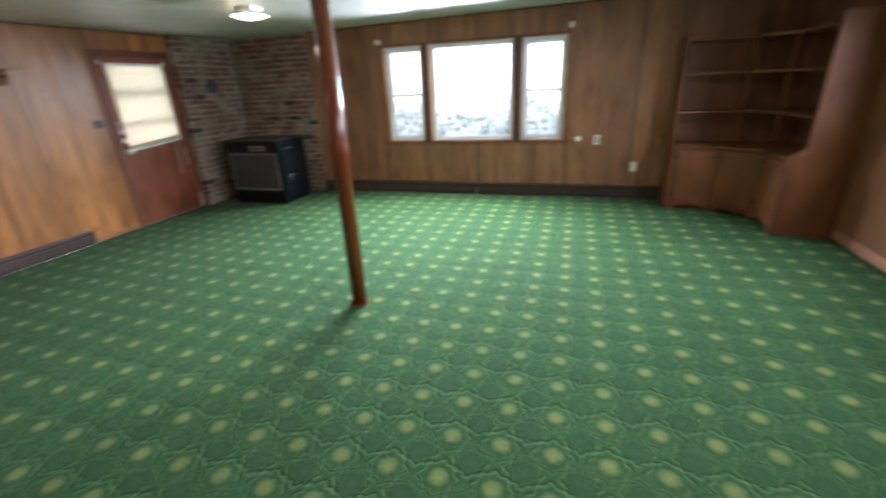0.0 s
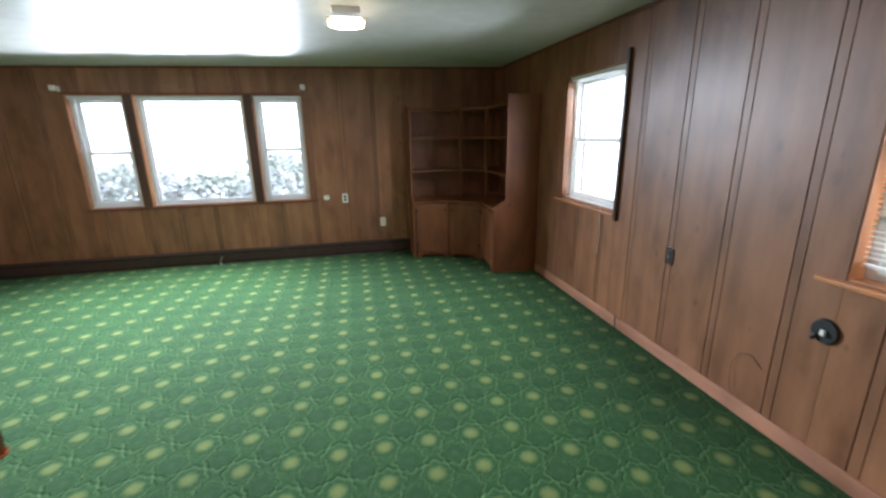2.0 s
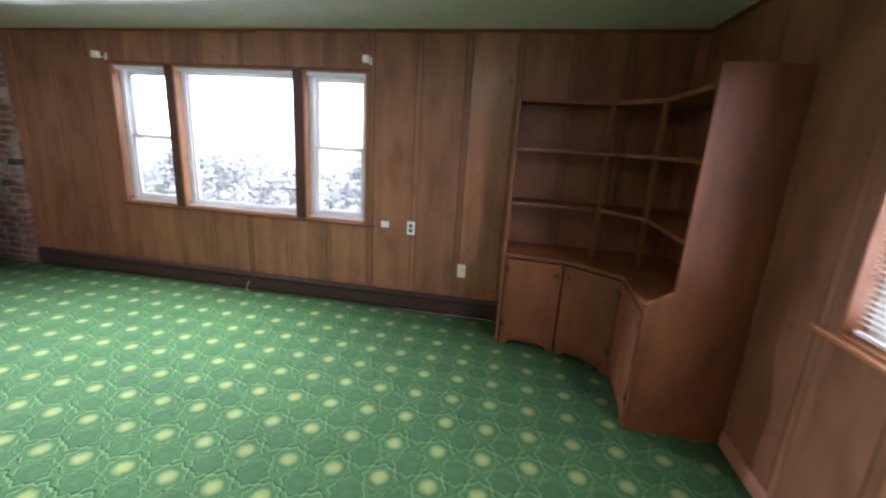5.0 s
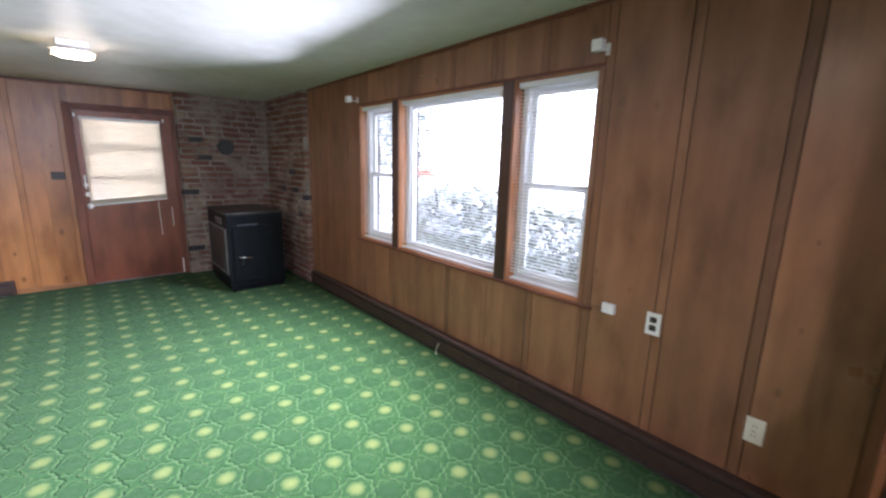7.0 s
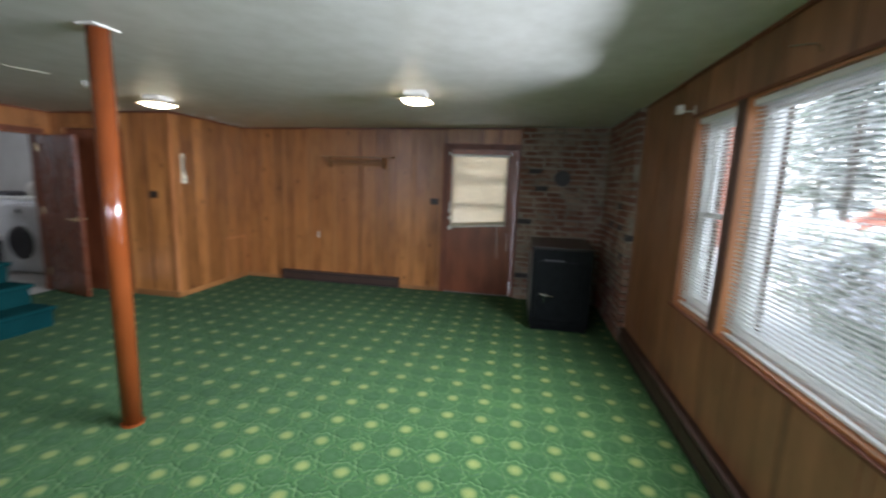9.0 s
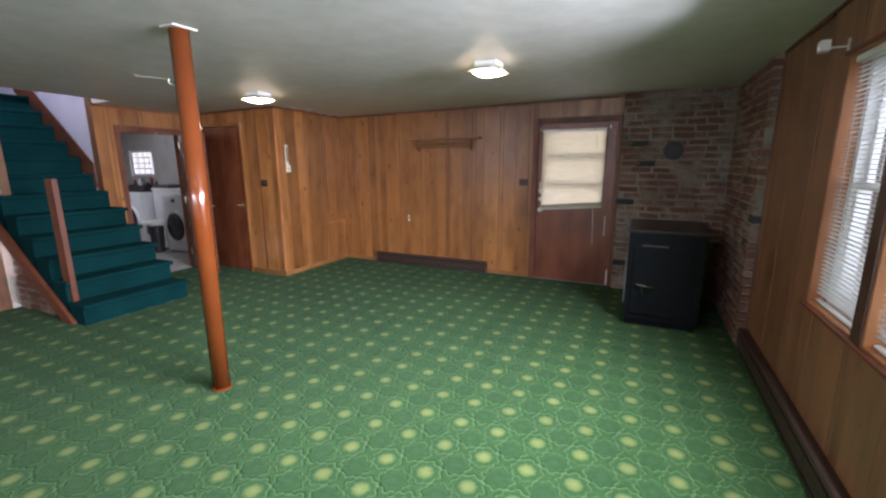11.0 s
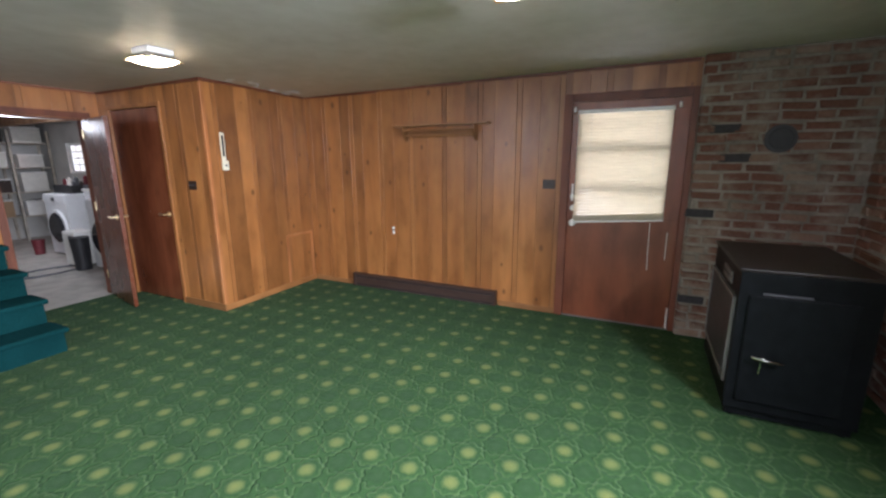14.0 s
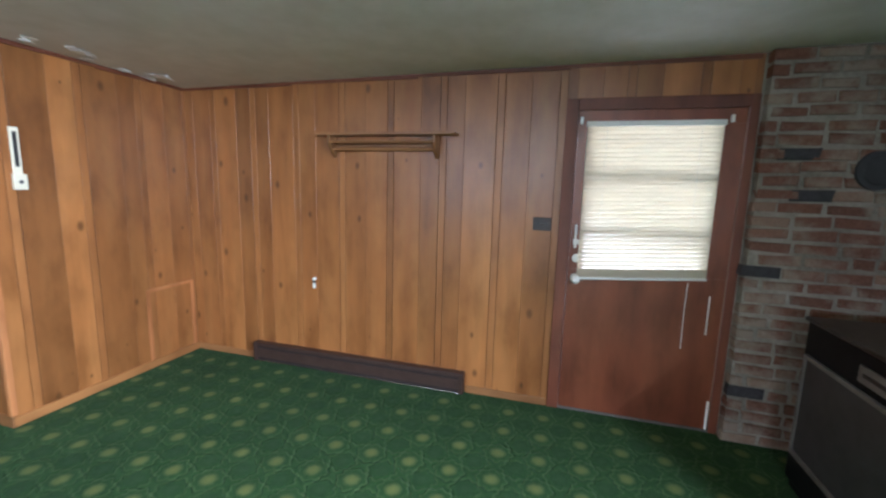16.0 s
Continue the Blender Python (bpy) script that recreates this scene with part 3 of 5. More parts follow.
# ---- trim ----
structure("baseboard_east", soften(boxes((XE - 0.014, XE - 0.001, YS, 4.50, 0.0, 0.085))), BASE_Y, "pale red-brown wooden baseboard")
structure("baseboard_closet", soften(boxes((XC, XC + 0.012, 0.06, YC + 0.012, 0.0, 0.07))), PINE_Y, "narrow wooden baseboard")
structure("baseboard_closet_north", soften(boxes((XW + 0.001, XC, YC, YC + 0.012, 0.0, 0.06))), PINE_X, "narrow wooden baseboard")
structure("baseboard_west", soften(boxes((XW + 0.001, XW + 0.012, YC + 0.013, 1.28, 0.0, 0.05), (XW + 0.001, XW + 0.012, 3.07, 3.63, 0.0, 0.05))), PINE_Y, "narrow wooden baseboard")


def crown(name, face, a0, a1, mat):
    bm = bmesh.new()
    n = max(2, int((a1 - a0) / 0.8))
    for i in range(n):
        s, e = a0 + (a1 - a0) * i / n, a0 + (a1 - a0) * (i + 1) / n
        zt = face.top((s + e) / 2)
        face.box(bm, s, e, -0.014, -0.0005, zt - 0.022, zt + 0.01)
    structure(name, bm, mat, "thin dark wooden ceiling trim")


crown("trim_north", N, -3.86, XE - 0.001, TRIM_X)
crown("trim_east", E_, YS, YN - 0.016, TRIM_Y)
crown("trim_west", W_, YC + 0.016, 4.64, TRIM_Y)
crown("trim_closet_east", CE, YD + 0.016, YC + 0.0, TRIM_Y)
crown("trim_closet_north", CN, XW + 0.016, XC + 0.014, TRIM_X)
crown("trim_doorway", DW, XC + 0.016, XS0 + 0.02, TRIM_X)
structure("trim_corner", soften(boxes((XC - 0.02, XC + 0.012, YC - 0.02, YC + 0.012, 0.071, 2.16)), 0.003), REVEAL, "pale pine corner strip")
structure("trim_closet_door", soften(boxes((XC, XC + 0.014, 0.025, 0.060, 0.0, 2.03), (XC, XC + 0.014, -0.845, -0.805, 0.0, 2.03), (XC, XC + 0.014, -0.804, 0.024, 1.99, 2.03)), 0.003), STRIP, "thin wooden casing of the closet door")
structure("trim_laundry_door", soften(boxes((-3.015, -2.965, YD, YD + 0.016, 0.0, 1.965), (-3.83, -3.78, YD, YD + 0.016, 0.0, 1.965), (-3.779, -3.016, YD, YD + 0.016, 1.905, 1.965)), 0.003), TRIMWOOD, "red-brown casing of the laundry doorway")
structure("trim_laundry_jamb", boxes((-3.030, -3.0205, YD - 0.118, YD - 0.002, 0.0, 1.888), (-3.7745, -3.765, YD - 0.118, YD - 0.002, 0.0, 1.888), (-3.7645, -3.0305, YD - 0.118, YD - 0.002, 1.889, 1.8995)), TRIMWOOD, "red-brown jambs of the laundry doorway")


# ---- windows ----
def window(name, face, o, double_hung, mats, label):
    """Wooden reveal, white vinyl frame, sashes and panes in a wall opening."""
    a0, a1, z0, z1 = o
    rev, sill = mats
    bm = bmesh.new()
    face.box(bm, a0 - 0.004, a0 + 0.006, 0.004, 0.082, z0, z1)
    face.box(bm, a1 - 0.006, a1 + 0.004, 0.004, 0.082, z0, z1)
    face.box(bm, a0 + 0.0105, a1 - 0.0105, 0.004, 0.082, z1 - 0.010, z1 + 0.004)
    w = structure(name, bm, rev, label)
    bm = bmesh.new()
    face.box(bm, a0 + 0.0105, a1 - 0.0105, 0.0, 0.082, z0 - 0.004, z0 + 0.012, 0.003)
    part("window_sill", bm, sill, w)
    f0, f1 = 0.083, 0.165
    i0, i1, j0, j1 = a0 + 0.0, a1 - 0.0, z0, z1
    bm = bmesh.new()
    t = 0.045
    face.box(bm, i0, i0 + t, f0, f1, j0, j1, 0.003)
    face.box(bm, i1 - t, i1, f0, f1, j0, j1, 0.003)
    face.box(bm, i0 + t, i1 - t, f0, f1, j0, j0 + t, 0.003)
    face.box(bm, i0 + t, i1 - t, f0, f1, j1 - t, j1, 0.003)
    part("window_frame", bm, VINYL, w, "white vinyl window frame")
    zm = (j0 + j1) / 2
    panes = [(j0 + t, zm + 0.02, 0.095, 0.120), (zm - 0.02, j1 - t, 0.122, 0.147)] if double_hung else [(j0 + t, j1 - t, 0.10, 0.135)]
    for p0, p1, d0, d1 in panes:
        bm = bmesh.new()
        s = 0.036 if double_hung else 0.02
        b0, b1 = i0 + t, i1 - t
        face.box(bm, b0, b0 + s, d0, d1, p0, p1, 0.002)
        face.box(bm, b1 - s, b1, d0, d1, p0, p1, 0.002)
        face.box(bm, b0 + s, b1 - s, d0, d1, p0, p0 + s, 0.002)
        face.box(bm, b0 + s, b1 - s, d0, d1, p1 - s, p1, 0.002)
        sash = part("sash", bm, VINYL, w, "white vinyl sash")
        bm = bmesh.new()
        face.box(bm, b0 + s - 0.003, b1 - s + 0.003, (d0 + d1) / 2 - 0.002, (d0 + d1) / 2 + 0.002, p0 + s - 0.003, p1 - s + 0.003)
        pane = part("pane", bm, GLASS, sash)
        pane.visible_shadow = False
    # added lamps for daylight: the sky's under the head, the snow's over the sill
    for z, rise, share, tint in ((z1 - 0.030, -0.92, 0.95, (0.90, 0.95, 1.0)), (z0 + 0.032, 0.55, 0.009, (0.96, 0.97, 1.0))):
        lt = bpy.data.lights.new("sky_strip", "AREA")
        lt.shape, lt.size, lt.size_y = "RECTANGLE", a1 - a0 - 0.14, 0.026
        lt.spread = radians(117)
        lt.energy, lt.color = share * SKY_STRIP * (1.3 if face is N else 0.38) * (a1 - a0) * (z1 - z0), tint
        ob = new("sky_strip", lt)
        ob.matrix_world = look(Vector(face.p((a0 + a1) / 2, 0.010, z)), Vector(face.p((a0 + a1) / 2, -1.4, z + rise)))
    return w


def slat_mesh(width, length, axis, tilt, mat):
    """A thin slat, slightly crowned, tilted about its length."""
    bm = bmesh.new()
    crown_h = 0.10 * width
    prof = [(-0.5, 0.0), (-0.17, crown_h), (0.17, crown_h), (0.5, 0.0)]
    c, s = math.cos(tilt), math.sin(tilt)
    ends = []
    for sgn in (-0.5, 0.5):
        row = []
        for u, h in prof:
            d, z = u * width * c - h * s, u * width * s + h * c
            row.append([bm.verts.new((sgn * length, d, z + k) if axis == "x" else (d, sgn * length, z + k)) for k in (0.0, 0.0006)])
        ends.append(row)
    for i in range(3):
        for k in (0, 1):
            bm.faces.new((ends[0][i][k], ends[0][i + 1][k], ends[1][i + 1][k], ends[1][i][k]))
    for e in (0, 3):
        bm.faces.new((ends[0][e][0], ends[1][e][0], ends[1][e][1], ends[0][e][1]))
    return to_mesh("slat", bm, mat)


def blind(face, a0, a1, z0, z1, d, tilt, mat, label, group="", pitch=0.0215, width=0.025, crooked=0.0, gather=0):
    axis = "x" if face.kind in "NS" else "y"
    t = thing("window_blind", label, "blind", group, face.p((a0 + a1) / 2, d, z1))
    base = Vector(t.location)

    def loc(bm):
        bmesh.ops.translate(bm, verts=bm.verts, vec=-base)
        return bm
    bm = bmesh.new()
    face.box(bm, a0, a1, d - 0.018, d + 0.018, z1 - 0.030, z1, 0.003)
    part("headrail", loc(bm), VINYL, t, "white metal headrail")
    me = slat_mesh(width, a1 - a0 - 0.01, axis, tilt, mat)
    n = int((z1 - z0 - 0.04) / pitch)
    lean = math.atan2(crooked, a1 - a0)
    for i in range(n):
        ob = new("slat", me)
        ob.parent = t
        z = z1 - 0.036 - i * pitch
        share = i / n
        ob.location = Vector(face.p((a0 + a1) / 2, d, z + share * crooked / 2)) - base
        ob.rotation_euler = (lean * share, 0, 0) if axis == "y" else (0, -lean * share, 0)
    for i in range(gather):
        ob = new("slat", me)
        ob.parent = t
        ob.location = Vector(face.p((a0 + a1) / 2, d, z0 + 0.014 + crooked / 2 + i * 0.0032)) - base
        ob.rotation_euler = (lean, 0, 0) if axis == "y" else (0, -lean, 0)
    bm = bmesh.new()
    face.box(bm, a0 + 0.003, a1 - 0.003, d - 0.012, d + 0.012, z0, z0 + 0.012, 0.003)
    c = Vector(face.p((a0 + a1) / 2, d, z0 + 0.006))
    bmesh.ops.rotate(bm, verts=bm.verts, cent=c, matrix=Matrix.Rotation(lean, 3, "X" if axis == "y" else "Y"))
    bmesh.ops.translate(bm, verts=bm.verts, vec=(0, 0, crooked / 2))
    part("bottom_rail", loc(bm), VINYL, t, "white bottom rail")
    for f in (0.16, 0.84) if a1 - a0 < 0.8 else (0.12, 0.5, 0.88):
        bm = bmesh.new()
        a = a0 + (a1 - a0) * f
        tube_bm(bm, [face.p(a, d - 0.014, z1 - 0.02), face.p(a, d - 0.014, z0 + 0.01 + crooked * f)], 0.0011, 5)
        part("ladder_cord", loc(bm), WHITEPL, t)
    return t, loc


for i, o in enumerate(WIN_N):
    window("window_%d" % (i + 1), N, o, i != 1, (REVEAL, REVEAL_X), "white vinyl window in an orange wooden reveal")
    blind(N, o[0] + 0.014, o[1] - 0.014, o[2] + 0.016, o[3] - 0.012, 0.040, radians(0), SLAT, "lowered white slatted blind with open slats", "blinds of the north windows")
for i, o in enumerate(WIN_E):
    window("window_%d" % (i + 4), E_, o, True, (REVEAL, REVEAL_Y), "white vinyl sash window in an orange wooden reveal")
t, loc = blind(E_, 3.135, 3.98, 0.905, 1.973, 0.040, radians(0), SLAT, "lowered white slatted blind with a long cord", "blinds of the east windows")
part("pull_cord", loc(tube_bm(bmesh.new(), [(XE - 0.004, 3.30, 0.98), (XE - 0.022, 3.30, 0.87), (XE - 0.010, 3.298, 0.72), (XE - 0.008, 3.315, 0.52)], 0.002, 6)), WHITEPL, t, "white pull cord")
blind(E_, 0.68, 1.525, 0.955, 1.973, 0.040, radians(0), SLAT, "white slatted blind raised just off the sill", "blinds of the east windows")
structure("trim_window_north", soften(boxes((-2.75, -0.20, YN - 0.022, YN - 0.001, 0.716, 0.734)), 0.004), TRIM_X, "thin wooden stool under the window row")
# Dark brown boards on the mullions; the tone also carries their backlit shade.
for k, (x0, x1) in enumerate(((WIN_N[0][1], WIN_N[1][0]), (WIN_N[1][1], WIN_N[2][0]))):
    structure("trim_mullion_%d" % (k + 1), soften(boxes((x0 + 0.005, x1 - 0.005, YN - 0.008, YN - 0.0005, 0.735, 1.985)), 0.002), DARKWOOD, "dark brown mullion board, its tone also carrying backlit shade")
structure("trim_window_north_head", soften(boxes((-2.75, -0.26, YN - 0.010, YN - 0.001, 1.986, 2.003)), 0.002), TRIM_X, "thin dark wooden head strip")
for k, (a0, a1, z0, z1) in enumerate(WIN_E):
    structure("trim_window_east_%d" % (k + 1), soften(boxes((XE - 0.026, XE - 0.001, a0 - 0.030, a0 - 0.001, z0 - 0.045, z1 + 0.075)), 0.004), DARKWOOD, "narrow dark wooden window casing")
    structure("trim_window_stool_%d" % (k + 1), soften(boxes((XE - 0.034, XE - 0.001, a0 + 0.001, a1 + 0.10, z0 - 0.022, z0 - 0.002)), 0.004), REVEAL_Y, "orange wooden window stool")


def curtain_bracket(x, z, label):
    t = thing("curtain_bracket", label, "bracket", "curtain brackets over the windows", (x, YN, z))
    part("plate", soften(boxes((-0.012, 0.012, -0.006, -0.0005, -0.028, 0.028)), 0.002), WHITEPL, t)
    part("arm", soften(boxes((-0.010, 0.010, -0.0755, -0.0065, -0.012, -0.006)), 0.002), WHITEPL, t)
    part("housing", soften(boxes((-0.027, 0.027, -0.118, -0.076, -0.027, 0.027)), 0.005), WHITEPL, t)


curtain_bracket(-2.745, 2.038, "small white metal curtain bracket above the window")
curtain_bracket(-0.255, 2.062, "small white metal curtain bracket above the window")
t = thing("curtain_hook", "bent white metal hook on the dark panelling", "hook", at=(-1.66, YN, 2.10))
part("hook", tube_bm(bmesh.new(), [(-0.10, -0.002, 0.03), (-0.09, -0.018, 0.03), (0.06, -0.022, -0.006), (0.09, -0.02, -0.015), (0.095, -0.003, -0.045)], 0.0032), CHROME, t)

# ---- west door ----
d1 = structure("door_1", soften(boxes((XW - 0.045, XW - 0.001, 3.716, 4.610, 0.012, 0.965), (XW - 0.045, XW - 0.001, 3.716, 3.80, 0.965, 1.862), (XW - 0.045, XW - 0.001, 4.47, 4.610, 0.965, 1.862), (XW - 0.045, XW - 0.001, 3.716, 4.610, 1.862, 1.955)), 0.003), DOORWOOD, "red-brown painted door with a blind over its glass")
pane = part("pane", boxes((XW - 0.026, XW - 0.021, 3.798, 4.472, 0.963, 1.864)), GLASS, d1)
pane.visible_shadow = False
for z in (1.22, 1.56):
    part("glazing_bar", soften(boxes((XW - 0.04, XW - 0.006, 3.80, 4.47, z - 0.02, z + 0.02)), 0.003), TRIM_Y, d1)
# The pale threshold doubles as the line of daylight under the door.
part("threshold", soften(boxes((XW - 0.10, XW + 0.010, 3.705, 4.62, 0.0, 0.011)), 0.003), EDGING, d1, "pale metal threshold, standing in for the light line too")
hd = part("door_handle", cyl_bm(cyl_bm(bmesh.new(), (XW - 0.001, 3.765, 0.905), (XW + 0.012, 3.765, 0.905), 0.030), (XW + 0.012, 3.765, 0.905), (XW + 0.04, 3.765, 0.905), 0.010), WHITEPL, d1, "white round doorknob")
bm = bmesh.new()
bmesh.ops.create_uvsphere(bm, u_segments=18, v_segments=12, radius=0.028, matrix=Matrix.Translation((XW + 0.052, 3.765, 0.905)))
part("knob", bm, WHITEPL, hd, smooth=True)
part("deadbolt", cyl_bm(cyl_bm(bmesh.new(), (XW - 0.001, 3.762, 1.035), (XW + 0.016, 3.762, 1.035), 0.026), (XW + 0.016, 3.762, 1.035), (XW + 0.03, 3.762, 1.035), 0.009), WHITEPL, d1, "white round deadbolt")
part("door_latch", soften(boxes((XW - 0.001, XW + 0.014, 3.735, 3.79, 1.125, 1.155), (XW - 0.001, XW + 0.012, 3.742, 3.756, 1.10, 1.25))), WHITEPL, d1, "white sliding latch")
structure("trim_west_door", soften(boxes((XW, XW + 0.018, 3.640, 3.712, 0.0, 2.015), (XW, XW + 0.018, 4.613, 4.659, 0.0, 2.015), (XW, XW + 0.018, 3.7125, 4.6125, 1.945, 2.015)), 0.004), TRIMWOOD, "dark red-brown door casing")
# Low white strip in place of light leaking past the door; upper one, a scratch.
part("weather_strip", soften(boxes((XW + 0.0005, XW + 0.006, 4.592, 4.606, 0.015, 0.20), (XW + 0.0005, XW + 0.004, 4.535, 4.541, 0.62, 0.86))), WHITEPL, d1, "pale strips for a light sliver and a scratch")
structure("door_stop_west", boxes((XW - 0.2, XW - 0.05, 3.70, 3.716, 0, 1.965), (XW - 0.2, XW - 0.05, 4.611, 4.625, 0, 1.965), (XW - 0.2, XW - 0.05, 3.716, 4.611, 1.955, 1.965)), TRIMWOOD, "door frame in the wall")
tb, loc = blind(W_, 3.765, 4.500, 0.905, 1.875, -0.038, radians(58), DOORSLAT, "closed cream slatted blind hanging crooked on the door", "", 0.0265, 0.031, 0.055, 12)
part("wand", loc(tube_bm(bmesh.new(), [(XW + 0.05, 4.40, 0.94), (XW + 0.03, 4.402, 0.80), (XW + 0.012, 4.41, 0.52)], 0.0025, 6)), WHITEPL, tb, "thin pale cord")
for y in (3.735, 4.535):
    t = thing("blind_bracket", "tiny white metal blind bracket on the door", "bracket", "brackets of the door blind", (XW, y, 1.885))
    part("clip", soften(boxes((0.0, 0.03, -0.008, 0.008, -0.02, 0.02)), 0.002), WHITEPL, t)

# ---- closet door, laundry door leaf ----
d2 = structure("door_2", soften(boxes((XC - 0.045, XC - 0.006, -0.797, 0.017, 0.012, 1.985)), 0.003), CLOSETWOOD, "closed dark red-brown flush closet door")


def lever(parent, base, out, along):
    """A round rose, a stem and a short lever or knob of brass."""
    b, o, a = Vector(base), Vector(out), Vector(along)
    bm = cyl_bm(bmesh.new(), b, b + o * 0.010, 0.027)
    cyl_bm(bm, b + o * 0.010, b + o * 0.045, 0.009)
    h = part("door_handle", bm, BRASS, parent, "brass door handle")
    bm = tube_bm(bmesh.new(), [b + o * 0.045, b + o * 0.052 + a * 0.02, b + o * 0.050 + a * 0.06, b + o * 0.046 + a * 0.09], 0.009, 10)
    part("lever", bm, BRASS, h, smooth=True)


lever(d2, (XC - 0.006, -0.04, 0.935), (1, 0, 0), (0, -1, 0))
HX, HY, FX, FY = -3.758, -0.980, -3.605, -0.262
d3 = structure("door_3", soften(boxes((0.0, 0.735, -0.018, 0.018, 0.012, 1.885)), 0.003), LEAFWOOD, "open glossy red-brown door of the laundry")
d3.location = (HX, HY, 0)
d3.rotation_euler = (0, 0, math.atan2(FY - HY, FX - HX))
lever(d3, (0.665, -0.018, 0.93), (0, -1, 0), (-1, 0, 0))
lever(d3, (0.665, 0.018, 0.93), (0, 1, 0), (-1, 0, 0))
for z in (0.2, 0.95, 1.7):
    part("hinge", cyl_bm(bmesh.new(), (-0.004, -0.020, z), (-0.004, -0.020, z + 0.09), 0.006), BRASS, d3)
structure("closet_lining", boxes((XC - 0.9, XC - 0.85, -1.0, 0.5, 0, 2.2)), GROOVE, "dark inside of the closet")

# ---- support post ----
t = thing("support_post", "round orange-brown painted steel post on the carpet", "post", at=(-1.60, 2.455, 0))
zt = zc(-1.6, 2.455)
part("shaft", cyl_bm(bmesh.new(), (0, 0, 0.012), (0, 0, zt - 0.012), 0.054, None, 40), POST, t, smooth=False)
for p in t.children[0].data.polygons:
    p.use_smooth = len(p.vertices) == 4
part("foot_plate", cyl_bm(bmesh.new(), (0, 0, 0), (0, 0, 0.012), 0.062, None, 32), POST, t)
part("cap_plate", soften(boxes((-0.075, 0.075, -0.06, 0.06, zt - 0.0115, zt)), 0.003), CEIL, t, "painted steel cap plate")
part("cup_hook", tube_bm(bmesh.new(), [(0.052, -0.02, 1.93), (0.07, -0.027, 1.93), (0.078, -0.03, 1.945), (0.072, -0.028, 1.96)], 0.004), CHROME, t, "small metal hook")


# ---- ceiling lights ----
def ceiling_light(x, y):
    t = thing("ceiling_light", "lit square frosted glass ceiling light with brass corners", "ceiling light", "square ceiling lights", (x, y, zc(x, y)))
    part("canopy", soften(boxes((-0.088, 0.088, -0.088, 0.088, -0.040, -0.001)), 0.006), WHITEPL, t, "white enamel canopy")
    part("stem", cyl_bm(bmesh.new(), (0, 0, -0.0665), (0, 0, -0.0395), 0.012, None, 16), BRASS, t)
    part("pan", soften(boxes((-0.110, 0.110, -0.110, 0.110, -0.0725, -0.067)), 0.002), WHITEPL, t, "thin white metal pan")
    bm = bmesh.new()
    nseg, half = 10, 0.112
    grid = [[None] * (nseg + 1) for _ in range(nseg + 1)]
    for i in range(nseg + 1):
        for j in range(nseg + 1):
            u, v = 2 * i / nseg - 1, 2 * j / nseg - 1
            bowl = (1 - u ** 4) * (1 - v ** 4)
            grid[i][j] = bm.verts.new((u * half, v * half, -0.078 - 0.024 * bowl))
    for i in range(nseg):
        for j in range(nseg):
            bm.faces.new((grid[i][j], grid[i][j + 1], grid[i + 1][j + 1], grid[i + 1][j]))
    r = bmesh.ops.extrude_face_region(bm, geom=bm.faces[:])
    bmesh.ops.translate(bm, verts=[v for v in r["geom"] if isinstance(v, bmesh.types.BMVert)], vec=(0, 0, 0.005))
    part("shade", bm, SHADE, t, "glowing frosted glass shade", smooth=True)
    for sx in (-1, 1):
        for sy in (-1, 1):
            bm = bmesh.new()
            box_bm(bm, min(sx * 0.090, sx * 0.127), max(sx * 0.090, sx * 0.127), min(sy * 0.090, sy * 0.127), max(sy * 0.090, sy * 0.127), -0.084, -0.074, 0.003)
            part("corner_clip", bm, BRASS, t, "brass corner clip")
    return t


for x, y in ((-3.15, 3.775), (-3.20, 1.245), (0.27, 3.32)):
    ceiling_light(x, y)


